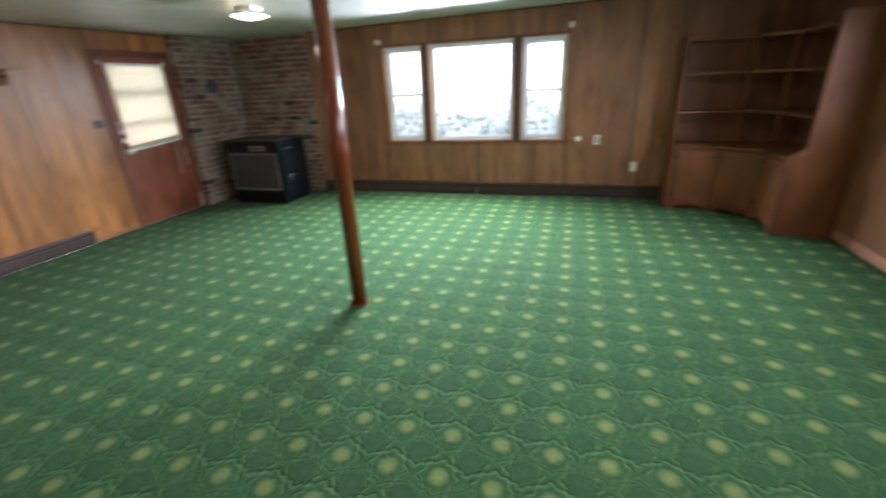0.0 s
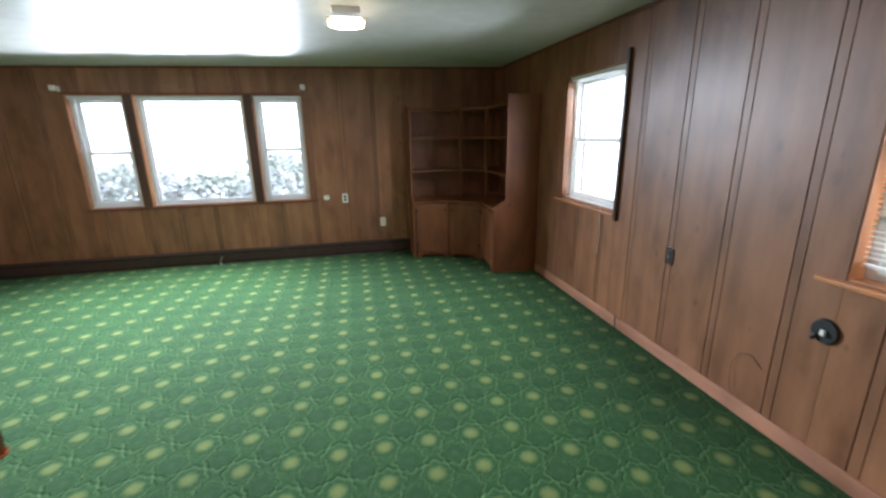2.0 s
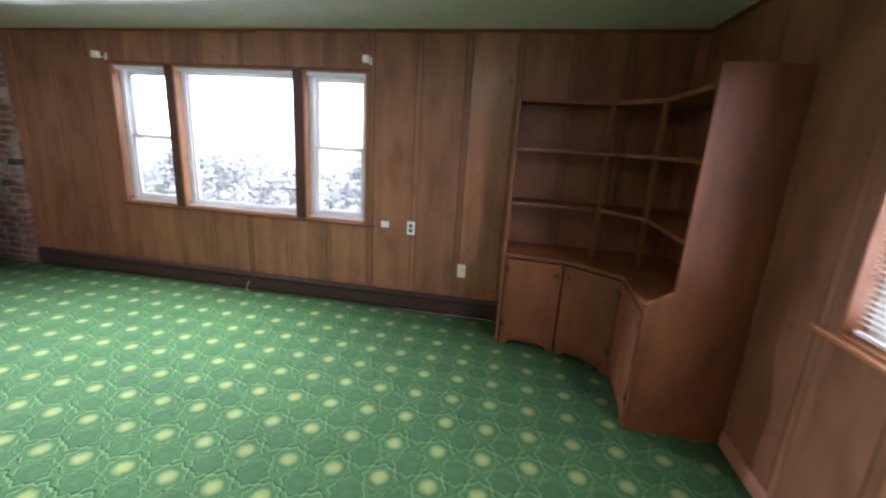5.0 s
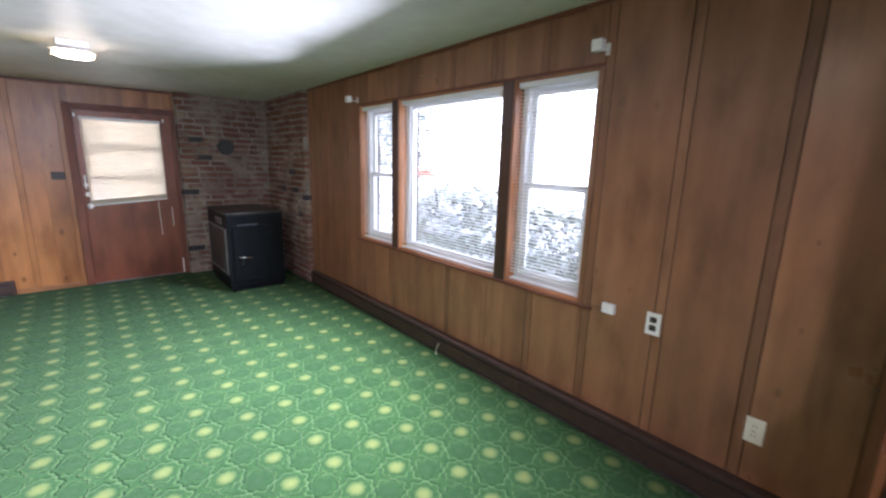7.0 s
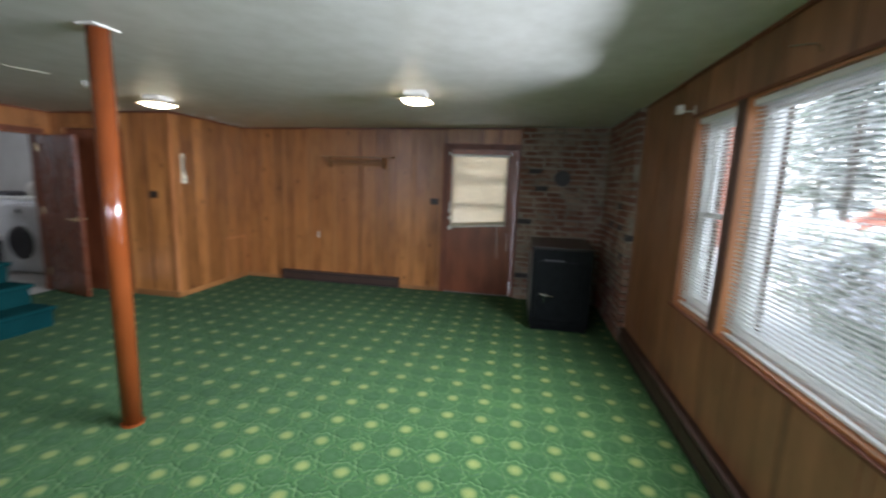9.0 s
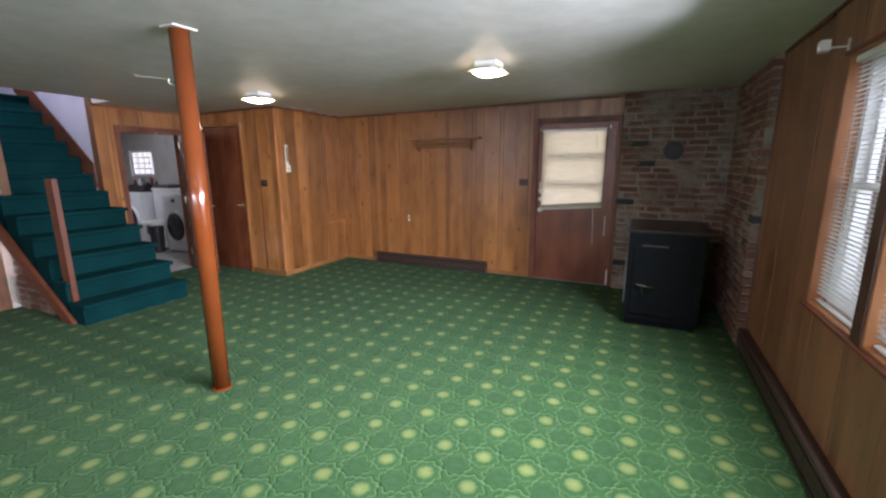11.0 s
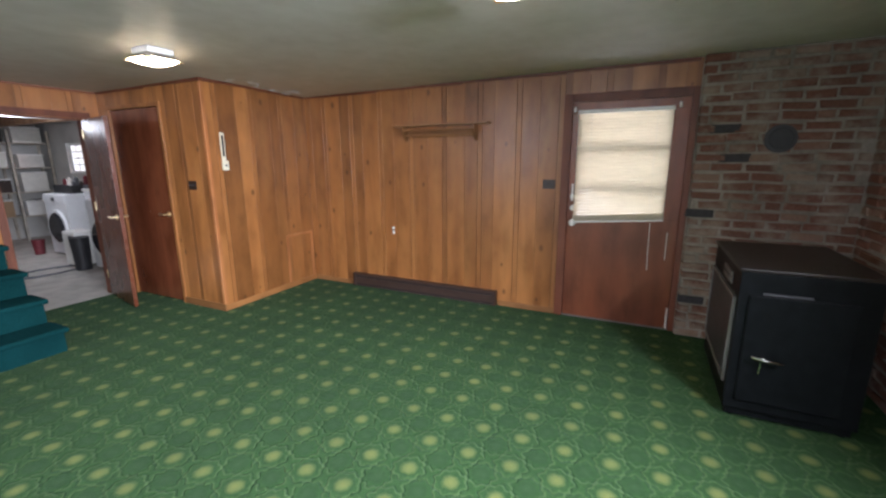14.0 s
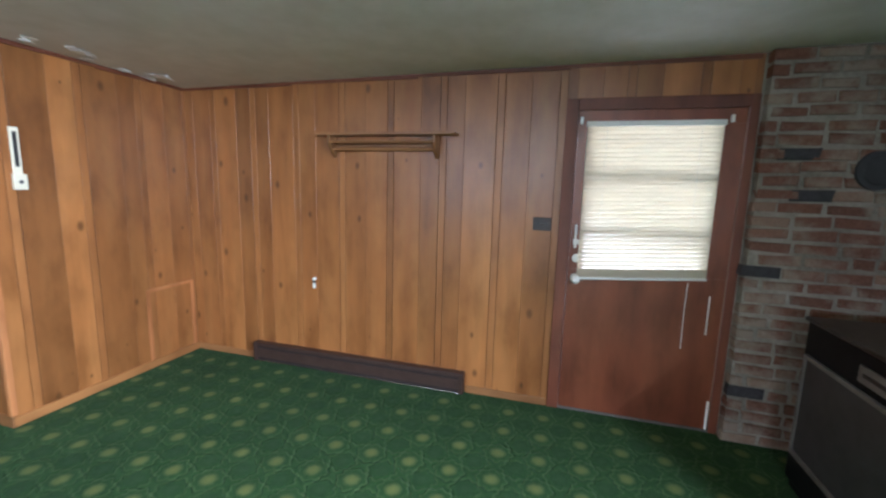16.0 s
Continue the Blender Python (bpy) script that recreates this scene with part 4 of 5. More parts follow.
# ---- wood stove ----
def stove():
    x0, x1, y0, y1, zt = -4.84, -3.96, 4.835, 5.46, 0.89
    t = thing("wood_stove", "black sheet-metal wood stove on the green carpet", "stove", at=((x0 + x1) / 2, (y0 + y1) / 2, 0))
    b = Vector(t.location)

    def put(name, bm, mat, par=t, label="", smooth=False):
        bmesh.ops.translate(bm, verts=bm.verts, vec=-b)
        return part(name, bm, mat, par, label, smooth)
    put("body", soften(boxes((x0 + 0.012, x1 - 0.012, y0 + 0.012, y1 - 0.012, 0.055, zt - 0.02)), 0.008), BLACK)
    put("top", soften(boxes((x0, x1, y0, y1, zt - 0.019, zt)), 0.006), STOVETOP, t, "black top plate tinted brown for its reflection")
    put("plinth", boxes((x0 + 0.03, x1 - 0.03, y0 + 0.03, y1 - 0.03, 0.012, 0.054)), BLACK)
    for x in (x0 + 0.06, x1 - 0.06):
        for y in (y0 + 0.06, y1 - 0.06):
            put("leg", cyl_bm(bmesh.new(), (x, y, 0), (x, y, 0.02), 0.022, None, 12), BLACK)
    # front with a grey panel, framed
    put("front_frame", soften(boxes((-4.79, -4.005, y0 - 0.006, y0 + 0.011, 0.20, 0.225), (-4.79, -4.005, y0 - 0.006, y0 + 0.011, 0.695, 0.715), (-4.79, -4.770, y0 - 0.006, y0 + 0.011, 0.226, 0.694), (-4.025, -4.005, y0 - 0.006, y0 + 0.011, 0.226, 0.694)), 0.003), EDGING, t, "worn bright metal edging")
    put("front_panel", soften(boxes((-4.769, -4.026, y0 - 0.001, y0 + 0.011, 0.226, 0.694)), 0.003), STOVEPANEL, t, "grey metal front panel")
    plate = put("name_plate", soften(boxes((-4.43, -4.17, y0 + 0.003, y0 + 0.0115, 0.745, 0.815)), 0.003), EDGING, t, "pale worn metal plate")
    put("bar", boxes((-4.40, -4.20, y0 + 0.0005, y0 + 0.0028, 0.772, 0.788)), BLACKPL, plate)
    # side door with a spring handle
    put("side_door", soften(boxes((x1 - 0.0115, x1 + 0.004, y0 + 0.06, y1 - 0.10, 0.12, 0.745)), 0.006), BLACK)
    put("air_slot", boxes((x1 - 0.0115, x1 + 0.003, y0 + 0.12, y0 + 0.33, 0.752, 0.760)), GREYMETAL, t, "bright scratched air slot")
    h = put("handle", cyl_bm(bmesh.new(), (x1 + 0.004, 4.99, 0.40), (x1 + 0.045, 4.99, 0.40), 0.012, None, 14), CHROME, t, "bright metal turn handle")
    put("grip", tube_bm(bmesh.new(), [(x1 + 0.045, 4.935, 0.408), (x1 + 0.052, 4.99, 0.40), (x1 + 0.045, 5.075, 0.392)], 0.008, 10), CHROME, h, smooth=True)
    put("pin", tube_bm(bmesh.new(), [(x1 + 0.03, 4.985, 0.39), (x1 + 0.03, 4.978, 0.31)], 0.003, 6), CHROME, h)


stove()


# ---- bookcase in the corner ----
def bookcase():
    t = thing("corner_bookcase", "brown wooden corner bookcase with empty shelves and cupboard doors", "bookcase", at=(1.95, 5.5, 0))
    b = Vector(t.location)

    def put(name, bm, mat, par=t, label=""):
        bmesh.ops.translate(bm, verts=bm.verts, vec=-b)
        return part(name, bm, mat, par, label)
    yb, xb = YN - 0.004, XE - 0.004
    low = [(0.965, 5.355), (1.385, 5.315), (1.735, 5.075), (1.715, 4.525)]      # front line of the cupboards
    up = [(0.965, 5.49), (1.60, 5.49), (1.83, 5.20), (1.83, 4.525)]            # front line of the shelves

    def plan(front, inset=0.0, x_end=0.0):
        return [(front[0][0], front[0][1] + inset), (front[1][0], front[1][1] + inset), (front[2][0] + inset * 0.6, front[2][1] + inset * 0.4), (front[3][0] + inset, front[3][1]), (xb - 0.006, front[3][1]), (xb - 0.006, yb - 0.006), (front[0][0], yb - 0.006)]
    put("counter", soften(prism_bm(bmesh.new(), plan([(0.965, 5.34), (1.385, 5.298), (1.72, 5.062), (1.70, 4.525)]), 0.690, 0.715), 0.003), CASE_X)
    put("cupboard_floor", prism_bm(bmesh.new(), plan(low, 0.02), 0.075, 0.095), CASE_X)
    put("toe_board", prism_bm(bmesh.new(), [(p[0], p[1]) for p in ((0.99, 5.40), (1.40, 5.36), (1.77, 5.11), (1.76, 4.53), (1.78, 4.53), (1.79, 5.125), (1.405, 5.38), (0.99, 5.42))], 0.0, 0.0745), GROOVE)
    for z, zz in ((1.055, 1.077), (1.448, 1.470), (1.785, 1.812)):
        put("shelf", soften(prism_bm(bmesh.new(), plan(up, 0.0), z, zz), 0.003), CASE_X)
    # end panels: deep below, shallow above
    left = [(yb, 0.0), (5.345, 0.0), (5.345, 0.715), (5.47, 0.80), (5.47, 1.84), (yb, 1.84)]
    put("end_panel", soften(slab_bm(bmesh.new(), left, 0.94, 0.964, "x"), 0.003), CASE)
    right = [(xb, 0.0), (1.70, 0.0), (1.70, 0.735), (1.825, 0.815), (1.825, 1.89), (xb, 1.89)]
    put("end_panel", soften(slab_bm(bmesh.new(), right, 4.50, 4.524, "y"), 0.003), CASE)
    for x, y in ((1.588, 5.495), (1.835, 5.212)):
        for z0, z1 in ((0.7155, 1.0545), (1.0775, 1.4475), (1.4705, 1.7845)):
            put("upright", soften(boxes((x - 0.014, x + 0.014, y, y + 0.028, z0, z1)), 0.003), CASE)
    # doors: one per front
    for (p, q), hinge_left in zip(((low[0], low[1]), (low[1], low[2]), (low[2], low[3])), (True, False, False)):
        p, q = Vector((*p, 0)), Vector((*q, 0))
        d = (q - p).normalized()
        n = Vector((d.y, -d.x, 0))
        ln = (q - p).length
        m = Matrix((( d.x, n.x, 0, p.x), (d.y, n.y, 0, p.y), (0, 0, 1, 0), (0, 0, 0, 1)))
        bm = soften(boxes((0.012, ln - 0.012, 0.001, 0.019, 0.075, 0.678)), 0.004)
        bmesh.ops.transform(bm, matrix=m, verts=bm.verts)
        dr = put("cupboard_door", bm, CASE)
        arch = [(0.012, 0.0), (0.055, 0.0), (0.075, 0.030), (0.12, 0.050), (ln - 0.12, 0.050), (ln - 0.075, 0.030), (ln - 0.055, 0.0), (ln - 0.012, 0.0), (ln - 0.012, 0.072), (0.012, 0.072)]
        bm = slab_bm(bmesh.new(), arch, 0.001, 0.017, "y")
        bmesh.ops.transform(bm, matrix=m, verts=bm.verts)
        put("apron", bm, CASE)
        k = ln - 0.05 if hinge_left else 0.06
        bm = cyl_bm(bmesh.new(), (k, 0.019, 0.60), (k, 0.036, 0.60), 0.009, 0.016, 14)
        bmesh.ops.transform(bm, matrix=m, verts=bm.verts)
        put("knob", bm, DARKPL, dr, "dark wooden knob")
        for z in (0.15, 0.58):
            a = 0.022 if hinge_left else ln - 0.022
            bm = soften(boxes((a - 0.016, a + 0.016, 0.0195, 0.023, z, z + 0.045)), 0.002)
            bmesh.ops.transform(bm, matrix=m, verts=bm.verts)
            put("hinge", bm, DARKPL, dr, "dark metal hinge")
    for x0, x1, y0, y1 in ((0.966, 0.976, 5.362, 5.376), (1.375, 1.392, 5.326, 5.340), (1.727, 1.744, 5.072, 5.086)):
        put("stile", boxes((x0, x1, y0, y1, 0.076, 0.689)), CASE)


bookcase()


# ---- stair ----
def staircase():
    rise, run, y0, n = 0.197, 0.245, 0.30, 12
    t = thing("staircase", "stair carpeted in dark teal with a wooden newel and stringer", "stairs", at=(-2.3, 0.3, 0))
    b = Vector(t.location)

    def put(name, bm, mat, par=t, label="", smooth=False):
        bmesh.ops.translate(bm, verts=bm.verts, vec=-b)
        return part(name, bm, mat, par, label, smooth)
    for i in range(n):
        yf, z = y0 - run * i, rise * (i + 1)
        west = XS0 - 0.035 if yf - run > YD + 0.02 else XS0 + 0.021
        zb = max(0.0, z - 2 * rise)
        bm = boxes((west + (0.03 if west < XS0 else 0), XS1 - 0.004, yf - run - 0.03, yf, zb, z - 0.03))
        box_bm(bm, west, XS1 - 0.002, yf - run - 0.02, yf + 0.028, z - 0.045, z, 0.02)
        put("step", bm, TEAL, t, "", False)
    put("landing", boxes((XS0 + 0.021, XS1 - 0.002, -3.5, y0 - run * n, rise * n - 0.15, rise * n)), TEAL)
    # stringer on the open side
    pts = [(0.16, 0.001), (-0.03, 0.001), (-2.6, 1.86), (-2.6, 2.10), (-0.565, 0.55), (0.16, 0.02)]
    put("stringer", soften(slab_bm(bmesh.new(), pts, XS1, XS1 + 0.035, "x"), 0.004), TRIM_Y, t, "red-brown wooden stringer board")
    put("skirt_board", slab_bm(bmesh.new(), [(YD - 0.125, 1.2), (YD - 0.125, 1.50), (-2.75, 2.81), (-2.75, 2.45)], XS0 + 0.0205, XS0 + 0.034, "x"), TRIM_Y, t, "red-brown skirt board along the plaster")
    put("newel", soften(boxes((XS1 - 0.075, XS1 - 0.030, -0.03, 0.10, rise + 0.001, 1.36)), 0.006), TRIMWOOD, t, "flat red-brown newel post")


staircase()


# ---- baseboard heaters ----
def heater(name_label, face, a0, a1, h, group="baseboard heaters"):
    t = thing("baseboard_heater", name_label, "heater", group, face.p((a0 + a1) / 2, 0, 0))
    b = Vector(t.location)

    def put(name, bm, mat, label=""):
        bmesh.ops.translate(bm, verts=bm.verts, vec=-b)
        return part(name, bm, mat, t, label)
    bm = bmesh.new()
    face.box(bm, a0, a1, -0.062, -0.052, 0.035, h - 0.045, 0.003)
    put("front_cover", bm, HEATER)
    bm = bmesh.new()
    face.box(bm, a0, a1, -0.060, -0.001, h - 0.012, h, 0.003)
    face.box(bm, a0, a1, -0.064, -0.052, h - 0.026, h - 0.010, 0.002)
    put("top_cover", bm, HEATER)
    bm = bmesh.new()
    face.box(bm, a0 + 0.01, a1 - 0.01, -0.0505, -0.002, 0.012, h - 0.014)
    put("element", bm, HEATDARK, "dark fins behind the slots")
    for a in (a0, a1 - 0.03):
        bm = bmesh.new()
        face.box(bm, a - 0.002, a + 0.032, -0.066, -0.001, 0.004, h + 0.002, 0.004)
        put("end_cap", bm, HEATER)
    bm = bmesh.new()
    face.box(bm, a0 + 0.02, a1 - 0.02, -0.064, -0.03, 0.002, 0.011, 0.002)
    put("bottom_lip", bm, CHROME, "pale bare metal lip along the carpet")
    n = max(1, int((a1 - a0) / 1.2))
    for i in range(1, n):
        a = a0 + (a1 - a0) * i / n
        bm = bmesh.new()
        face.box(bm, a - 0.02, a + 0.02, -0.0645, -0.0525, 0.03, h - 0.04, 0.002)
        put("joint_cover", bm, HEATER)


heater("long dark brown baseboard heater under the windows", N, -3.82, 0.93, 0.165)
heater("short brown baseboard heater on the panelling", W_, 1.29, 3.06, 0.155)


# ---- wall rack ----
def rack():
    y0, y1, z = 1.99, 2.86, 1.80
    t = thing("wall_rack", "narrow pine wall shelf with two rails", "shelf", at=(XW, (y0 + y1) / 2, z))
    yc = (y1 - y0) / 2
    part("board", soften(boxes((0.0005, 0.115, -yc - 0.06, yc + 0.10, 0.0, 0.018)), 0.003), PINE_Y, t)
    for s in (-1, 1):
        yy = s * (yc - 0.045)
        part("bracket", soften(slab_bm(bmesh.new(), [(0.0005, -0.001), (0.10, -0.001), (0.10, -0.05), (0.065, -0.10), (0.02, -0.145), (0.0005, -0.15)], yy - 0.011, yy + 0.011, "y"), 0.003), PINE_Y, t)
    for d, zz in ((0.085, -0.045), (0.045, -0.092)):
        part("rail", cyl_bm(bmesh.new(), (d, -yc + 0.0345 - 0.0, zz), (d, yc - 0.0345, zz), 0.010, None, 12), PINE_Y, t)
    part("back_rail", soften(boxes((0.0005, 0.016, -yc + 0.058, yc - 0.058, -0.075, -0.03)), 0.003), PINE_Y, t)


rack()


# ---- outlets, switches, small fixtures ----
def outlet(face, a, z, mat, label, sockets=True, group="wall outlets", w=0.07, h=0.115):
    t = thing("outlet", label, "outlet", group, face.p(a, 0, z))
    f = Face(face.kind, 0.0)
    bm = bmesh.new()
    f.box(bm, -w / 2, w / 2, -0.006, -0.0005, -h / 2, h / 2, 0.0025)
    pl = part("cover_plate", bm, mat, t)
    if sockets:
        for dz in (-0.021, 0.021):
            bm = bmesh.new()
            f.box(bm, -0.016, 0.016, -0.0085, -0.0062, dz - 0.014, dz + 0.014, 0.002)
            s = part("socket", bm, DARKPL if mat is WHITEPL else mat, pl)
            bm = bmesh.new()
            f.box(bm, -0.008, -0.005, -0.0092, -0.0086, dz - 0.005, dz + 0.006)
            f.box(bm, 0.005, 0.008, -0.0092, -0.0086, dz - 0.005, dz + 0.006)
            part("slots", bm, BLACKPL, s)
    bm = bmesh.new()
    p, q = f.p(0, -0.0062, 0), f.p(0, -0.0085, 0)
    cyl_bm(bm, p, q, 0.003, None, 8)
    part("screw", bm, CHROME, pl)
    return t


outlet(N, 0.128, 0.740, WHITEPL, "white wall plate with brown sockets on dark panelling")
outlet(N, 0.592, 0.406, CREAM, "cream double outlet low on dark panelling")
outlet(E_, 2.515, 0.722, DARKPL, "dark brown outlet plate on the panelling", True, "dark wall plates")
outlet(W_, 3.535, 1.242, DARKPL, "dark brown switch plate beside the door", False, "dark wall plates", 0.115, 0.085)
outlet(CE, 0.40, 1.238, DARKPL, "dark brown switch plate on the closet wall", False, "dark wall plates", 0.115, 0.085)


def switch_toggles(face, a, z):
    t = thing("switch", "two dark toggles on a switch plate", "switch", "switch toggles", face.p(a, -0.006, z))
    f = Face(face.kind, 0.0)
    for k in (-0.024, 0.024):
        bm = bmesh.new()
        f.box(bm, k - 0.005, k + 0.005, -0.016, -0.0005, -0.004, 0.012, 0.002)
        part("toggle", bm, BLACKPL, t)


switch_toggles(W_, 3.535, 1.242)
switch_toggles(CE, 0.40, 1.238)

t = thing("junction_box", "small white surface box with a thin wire", "wall box", at=(-0.10, YN, 0.757))
part("box", soften(boxes((-0.034, 0.034, -0.028, -0.0005, -0.027, 0.027)), 0.005), WHITEPL, t)
part("wire", tube_bm(bmesh.new(), [(-0.033, -0.012, -0.005), (-0.06, -0.010, -0.008), (-0.10, -0.024, -0.01), (-0.16, -0.026, -0.012)], 0.0018, 6), WIRE, t)

t = thing("wall_thermometer", "narrow white wall holder with a dark slot", "wall holder", at=(-4.085, YC, 1.555))
part("back_plate", soften(boxes((-0.022, 0.022, 0.0005, 0.010, -0.16, 0.175)), 0.003), CREAM, t)
part("slot", boxes((-0.008, 0.010, 0.0102, 0.013, -0.045, 0.150)), BLACKPL, t, "dark vertical slot")
part("pocket", soften(boxes((-0.026, 0.036, 0.0105, 0.035, -0.175, -0.085)), 0.004), CREAM, t)
part("button", cyl_bm(bmesh.new(), (0.006, 0.0355, -0.13), (0.006, 0.040, -0.13), 0.010, None, 14), GREYMETAL, t)

t = thing("wall_hook", "small white plastic hook on orange panelling", "hook", at=(XW, 1.838, 0.69))
part("cap", cyl_bm(bmesh.new(), (0.0005, 0, 0.035), (0.018, 0, 0.035), 0.014, 0.011, 14), WHITEPL, t)
part("clip", soften(boxes((0.0005, 0.012, -0.012, 0.012, 0.005, 0.020)), 0.002), BLACKPL, t, "dark clip")
part("tab", soften(boxes((0.0005, 0.016, -0.011, 0.011, -0.035, 0.004)), 0.004), WHITEPL, t)

t = thing("round_wall_box", "round dark wall box with a white plug", "wall box", at=(XE, 1.567, 0.645))
part("ring", cyl_bm(bmesh.new(), (-0.0005, 0, 0), (-0.014, 0, 0), 0.058, 0.052, 28), BLACKPL, t)
part("plug", soften(boxes((-0.030, -0.0145, -0.014, 0.006, -0.016, 0.010)), 0.004), WHITEPL, t, "white plug")
part("stub", cyl_bm(bmesh.new(), (-0.015, 0.025, -0.025), (-0.030, 0.035, -0.045), 0.012, 0.009, 12), BLACKPL, t)

t = thing("loose_wire", "thin brown wire looping down the panelling", "wire", at=(XE, 1.9, 0.3))
part("wire", tube_bm(bmesh.new(), [(-0.004, -0.10, 0.02), (-0.006, -0.04, 0.065), (-0.007, 0.02, 0.05), (-0.012, 0.06, -0.03), (-0.018, 0.05, -0.13), (-0.024, 0.02, -0.20)], 0.0015, 6), WIRE, t)
t = thing("cable_stub", "short black cable end beside the baseboard", "cable", at=(XE - 0.03, 2.96, 0.0))
part("cable", tube_bm(bmesh.new(), [(0.012, 0.02, 0.10), (0.0, 0.0, 0.11), (-0.008, -0.01, 0.06), (-0.006, -0.02, 0.004)], 0.005, 8), BLACKPL, t)
t = thing("vent_stop", "small crumpled white tag on the dark heater", "tag", at=(-1.42, YN - 0.075, 0.0))
part("tag", tube_bm(bmesh.new(), [(0.02, 0, 0.10), (0.0, -0.004, 0.06), (-0.012, -0.006, 0.015), (0.01, -0.012, 0.004)], 0.0026, 6), CREAM, t)

# loose paint and a crack in the ceiling
rp = random.Random(5)
t = thing("peeling_paint", "flaking pale paint where the ceiling meets the closet", "paint flakes", at=(-4.5, YC + 0.1, zc(-4.5, YC + 0.1)))
for i in range(16):
    x, y = rp.uniform(-0.55, 0.55), rp.uniform(-0.06, 0.16)
    bm = bmesh.new()
    k = rp.randint(5, 7)
    r = rp.uniform(0.012, 0.05)
    z = zc(-4.5 + x, YC + 0.1 + y) - t.location.z
    vs = [bm.verts.new((x + r * rp.uniform(0.6, 1.3) * math.cos(j * math.tau / k) * 1.8, y + r * rp.uniform(0.5, 1.0) * math.sin(j * math.tau / k), z - rp.uniform(0.002, 0.016))) for j in range(k)]
    fc = bm.faces.new(vs)
    ex = bmesh.ops.extrude_face_region(bm, geom=[fc])
    bmesh.ops.translate(bm, verts=[v for v in ex["geom"] if isinstance(v, bmesh.types.BMVert)], vec=(0, 0, 0.0015))
    part("flake", bm, WHITEPL, t)
# The crack, built as a thin pale bead along the ceiling.
t = thing("ceiling_wire", "thin pale line of a crack in the ceiling", "wire", at=(-2.25, 1.05, zc(-2.25, 1.05)))
part("wire", tube_bm(bmesh.new(), [(-0.16, 0.02, -0.001), (-0.06, 0.0, -0.004), (0.04, -0.03, -0.006), (0.10, -0.05, -0.001)], 0.0022, 6), CREAM, t)

# access hatch in the closet panelling
structure("trim_access_panel", soften(boxes((-5.19, -5.165, YC, YC + 0.012, 0.061, 0.62), (-4.80, -4.775, YC, YC + 0.012, 0.061, 0.62), (-5.164, -4.801, YC, YC + 0.010, 0.60, 0.625)), 0.002), REVEAL, "thin pine frame of a low access panel")

# flue cover
t = thing("flue_cover", "round dark metal cover over the chimney flue", "flue cover", at=(-5.137, 5.185, 1.605))
part("disc", cyl_bm(bmesh.new(), (0.0, 0, 0), (0.014, 0, 0), 0.100, 0.096, 40), STOVEPANEL, t)
part("rim", cyl_bm(bmesh.new(), (0.0142, 0, 0), (0.022, 0, 0), 0.075, 0.066, 40), STOVEPANEL, t)


# ---- laundry room ----
def washer(x1, y0, y1, h, label):
    """A front loader whose door looks east."""
    t = thing("washing_machine", label, "washing machine", "laundry machines", (x1 - 0.32, (y0 + y1) / 2, -0.012))
    b = Vector(t.location)
    yc, z0 = (y0 + y1) / 2, -0.012

    def put(name, bm, mat, par=t, lab="", smooth=False):
        bmesh.ops.translate(bm, verts=bm.verts, vec=-b)
        return part(name, bm, mat, par, lab, smooth)
    put("body", soften(boxes((x1 - 0.66, x1, y0, y1, z0 + 0.02, h)), 0.018), APPLIANCE)
    put("control_panel", soften(boxes((x1, x1 + 0.012, y0 + 0.02, y1 - 0.02, h - 0.14, h - 0.02)), 0.004), APPLIANCE)
    put("dial", cyl_bm(bmesh.new(), (x1 + 0.012, yc, h - 0.08), (x1 + 0.035, yc, h - 0.08), 0.032, 0.028, 20), GREYMETAL)
    dz = 0.44
    bm = bmesh.new()
    cyl_bm(bm, (x1, yc, dz), (x1 + 0.03, yc, dz), 0.285, 0.275, 36)
    d = put("door", bm, APPLIANCE)
    put("door_glass", cyl_bm(bmesh.new(), (x1 + 0.0305, yc, dz), (x1 + 0.05, yc, dz), 0.24, 0.20, 36), DARKGLASS, d, "dark round glass")
    for y in (y0 + 0.06, y1 - 0.06):
        put("foot", cyl_bm(bmesh.new(), (x1 - 0.06, y, z0), (x1 - 0.06, y, z0 + 0.025), 0.02, None, 10), BLACKPL)
        put("foot", cyl_bm(bmesh.new(), (x1 - 0.6, y, z0), (x1 - 0.6, y, z0 + 0.025), 0.02, None, 10), BLACKPL)


washer(-4.60, -4.38, -3.70, 0.97, "white front-loading washing machine with a dark round door")
washer(-4.35, -2.58, -1.92, 0.97, "white front-loading machine with a dark round door")
t = thing("utility_cabinet", "white enamel utility sink cabinet beside the machines", "sink cabinet", at=(-5.18, -3.17, -0.012))
part("body", soften(boxes((-0.34, 0.34, -0.51, 0.50, 0.04, 1.02)), 0.012), APPLIANCE, t)
part("rim", soften(boxes((-0.35, 0.36, -0.515, 0.52, 1.021, 1.06)), 0.008), WHITEPL, t)
part("plinth", boxes((-0.32, 0.30, -0.5, 0.45, 0.0, 0.039)), BLACKPL, t)
part("dark_tray", soften(boxes((-0.33, 0.33, -0.50, 0.0, 1.061, 1.12)), 0.006), GREYMETAL, t, "dark cluttered tray")
t = thing("dehumidifier", "white plastic dehumidifier with a grey grille on concrete", "dehumidifier", at=(-4.36, -2.93, -0.012))
part("body", soften(boxes((-0.13, 0.13, -0.17, 0.17, 0.03, 0.52)), 0.03), WHITEPL, t)
part("grille", boxes((0.1303, 0.137, 0.02, 0.13, 0.30, 0.46)), GREYMETAL, t, "grey grille")
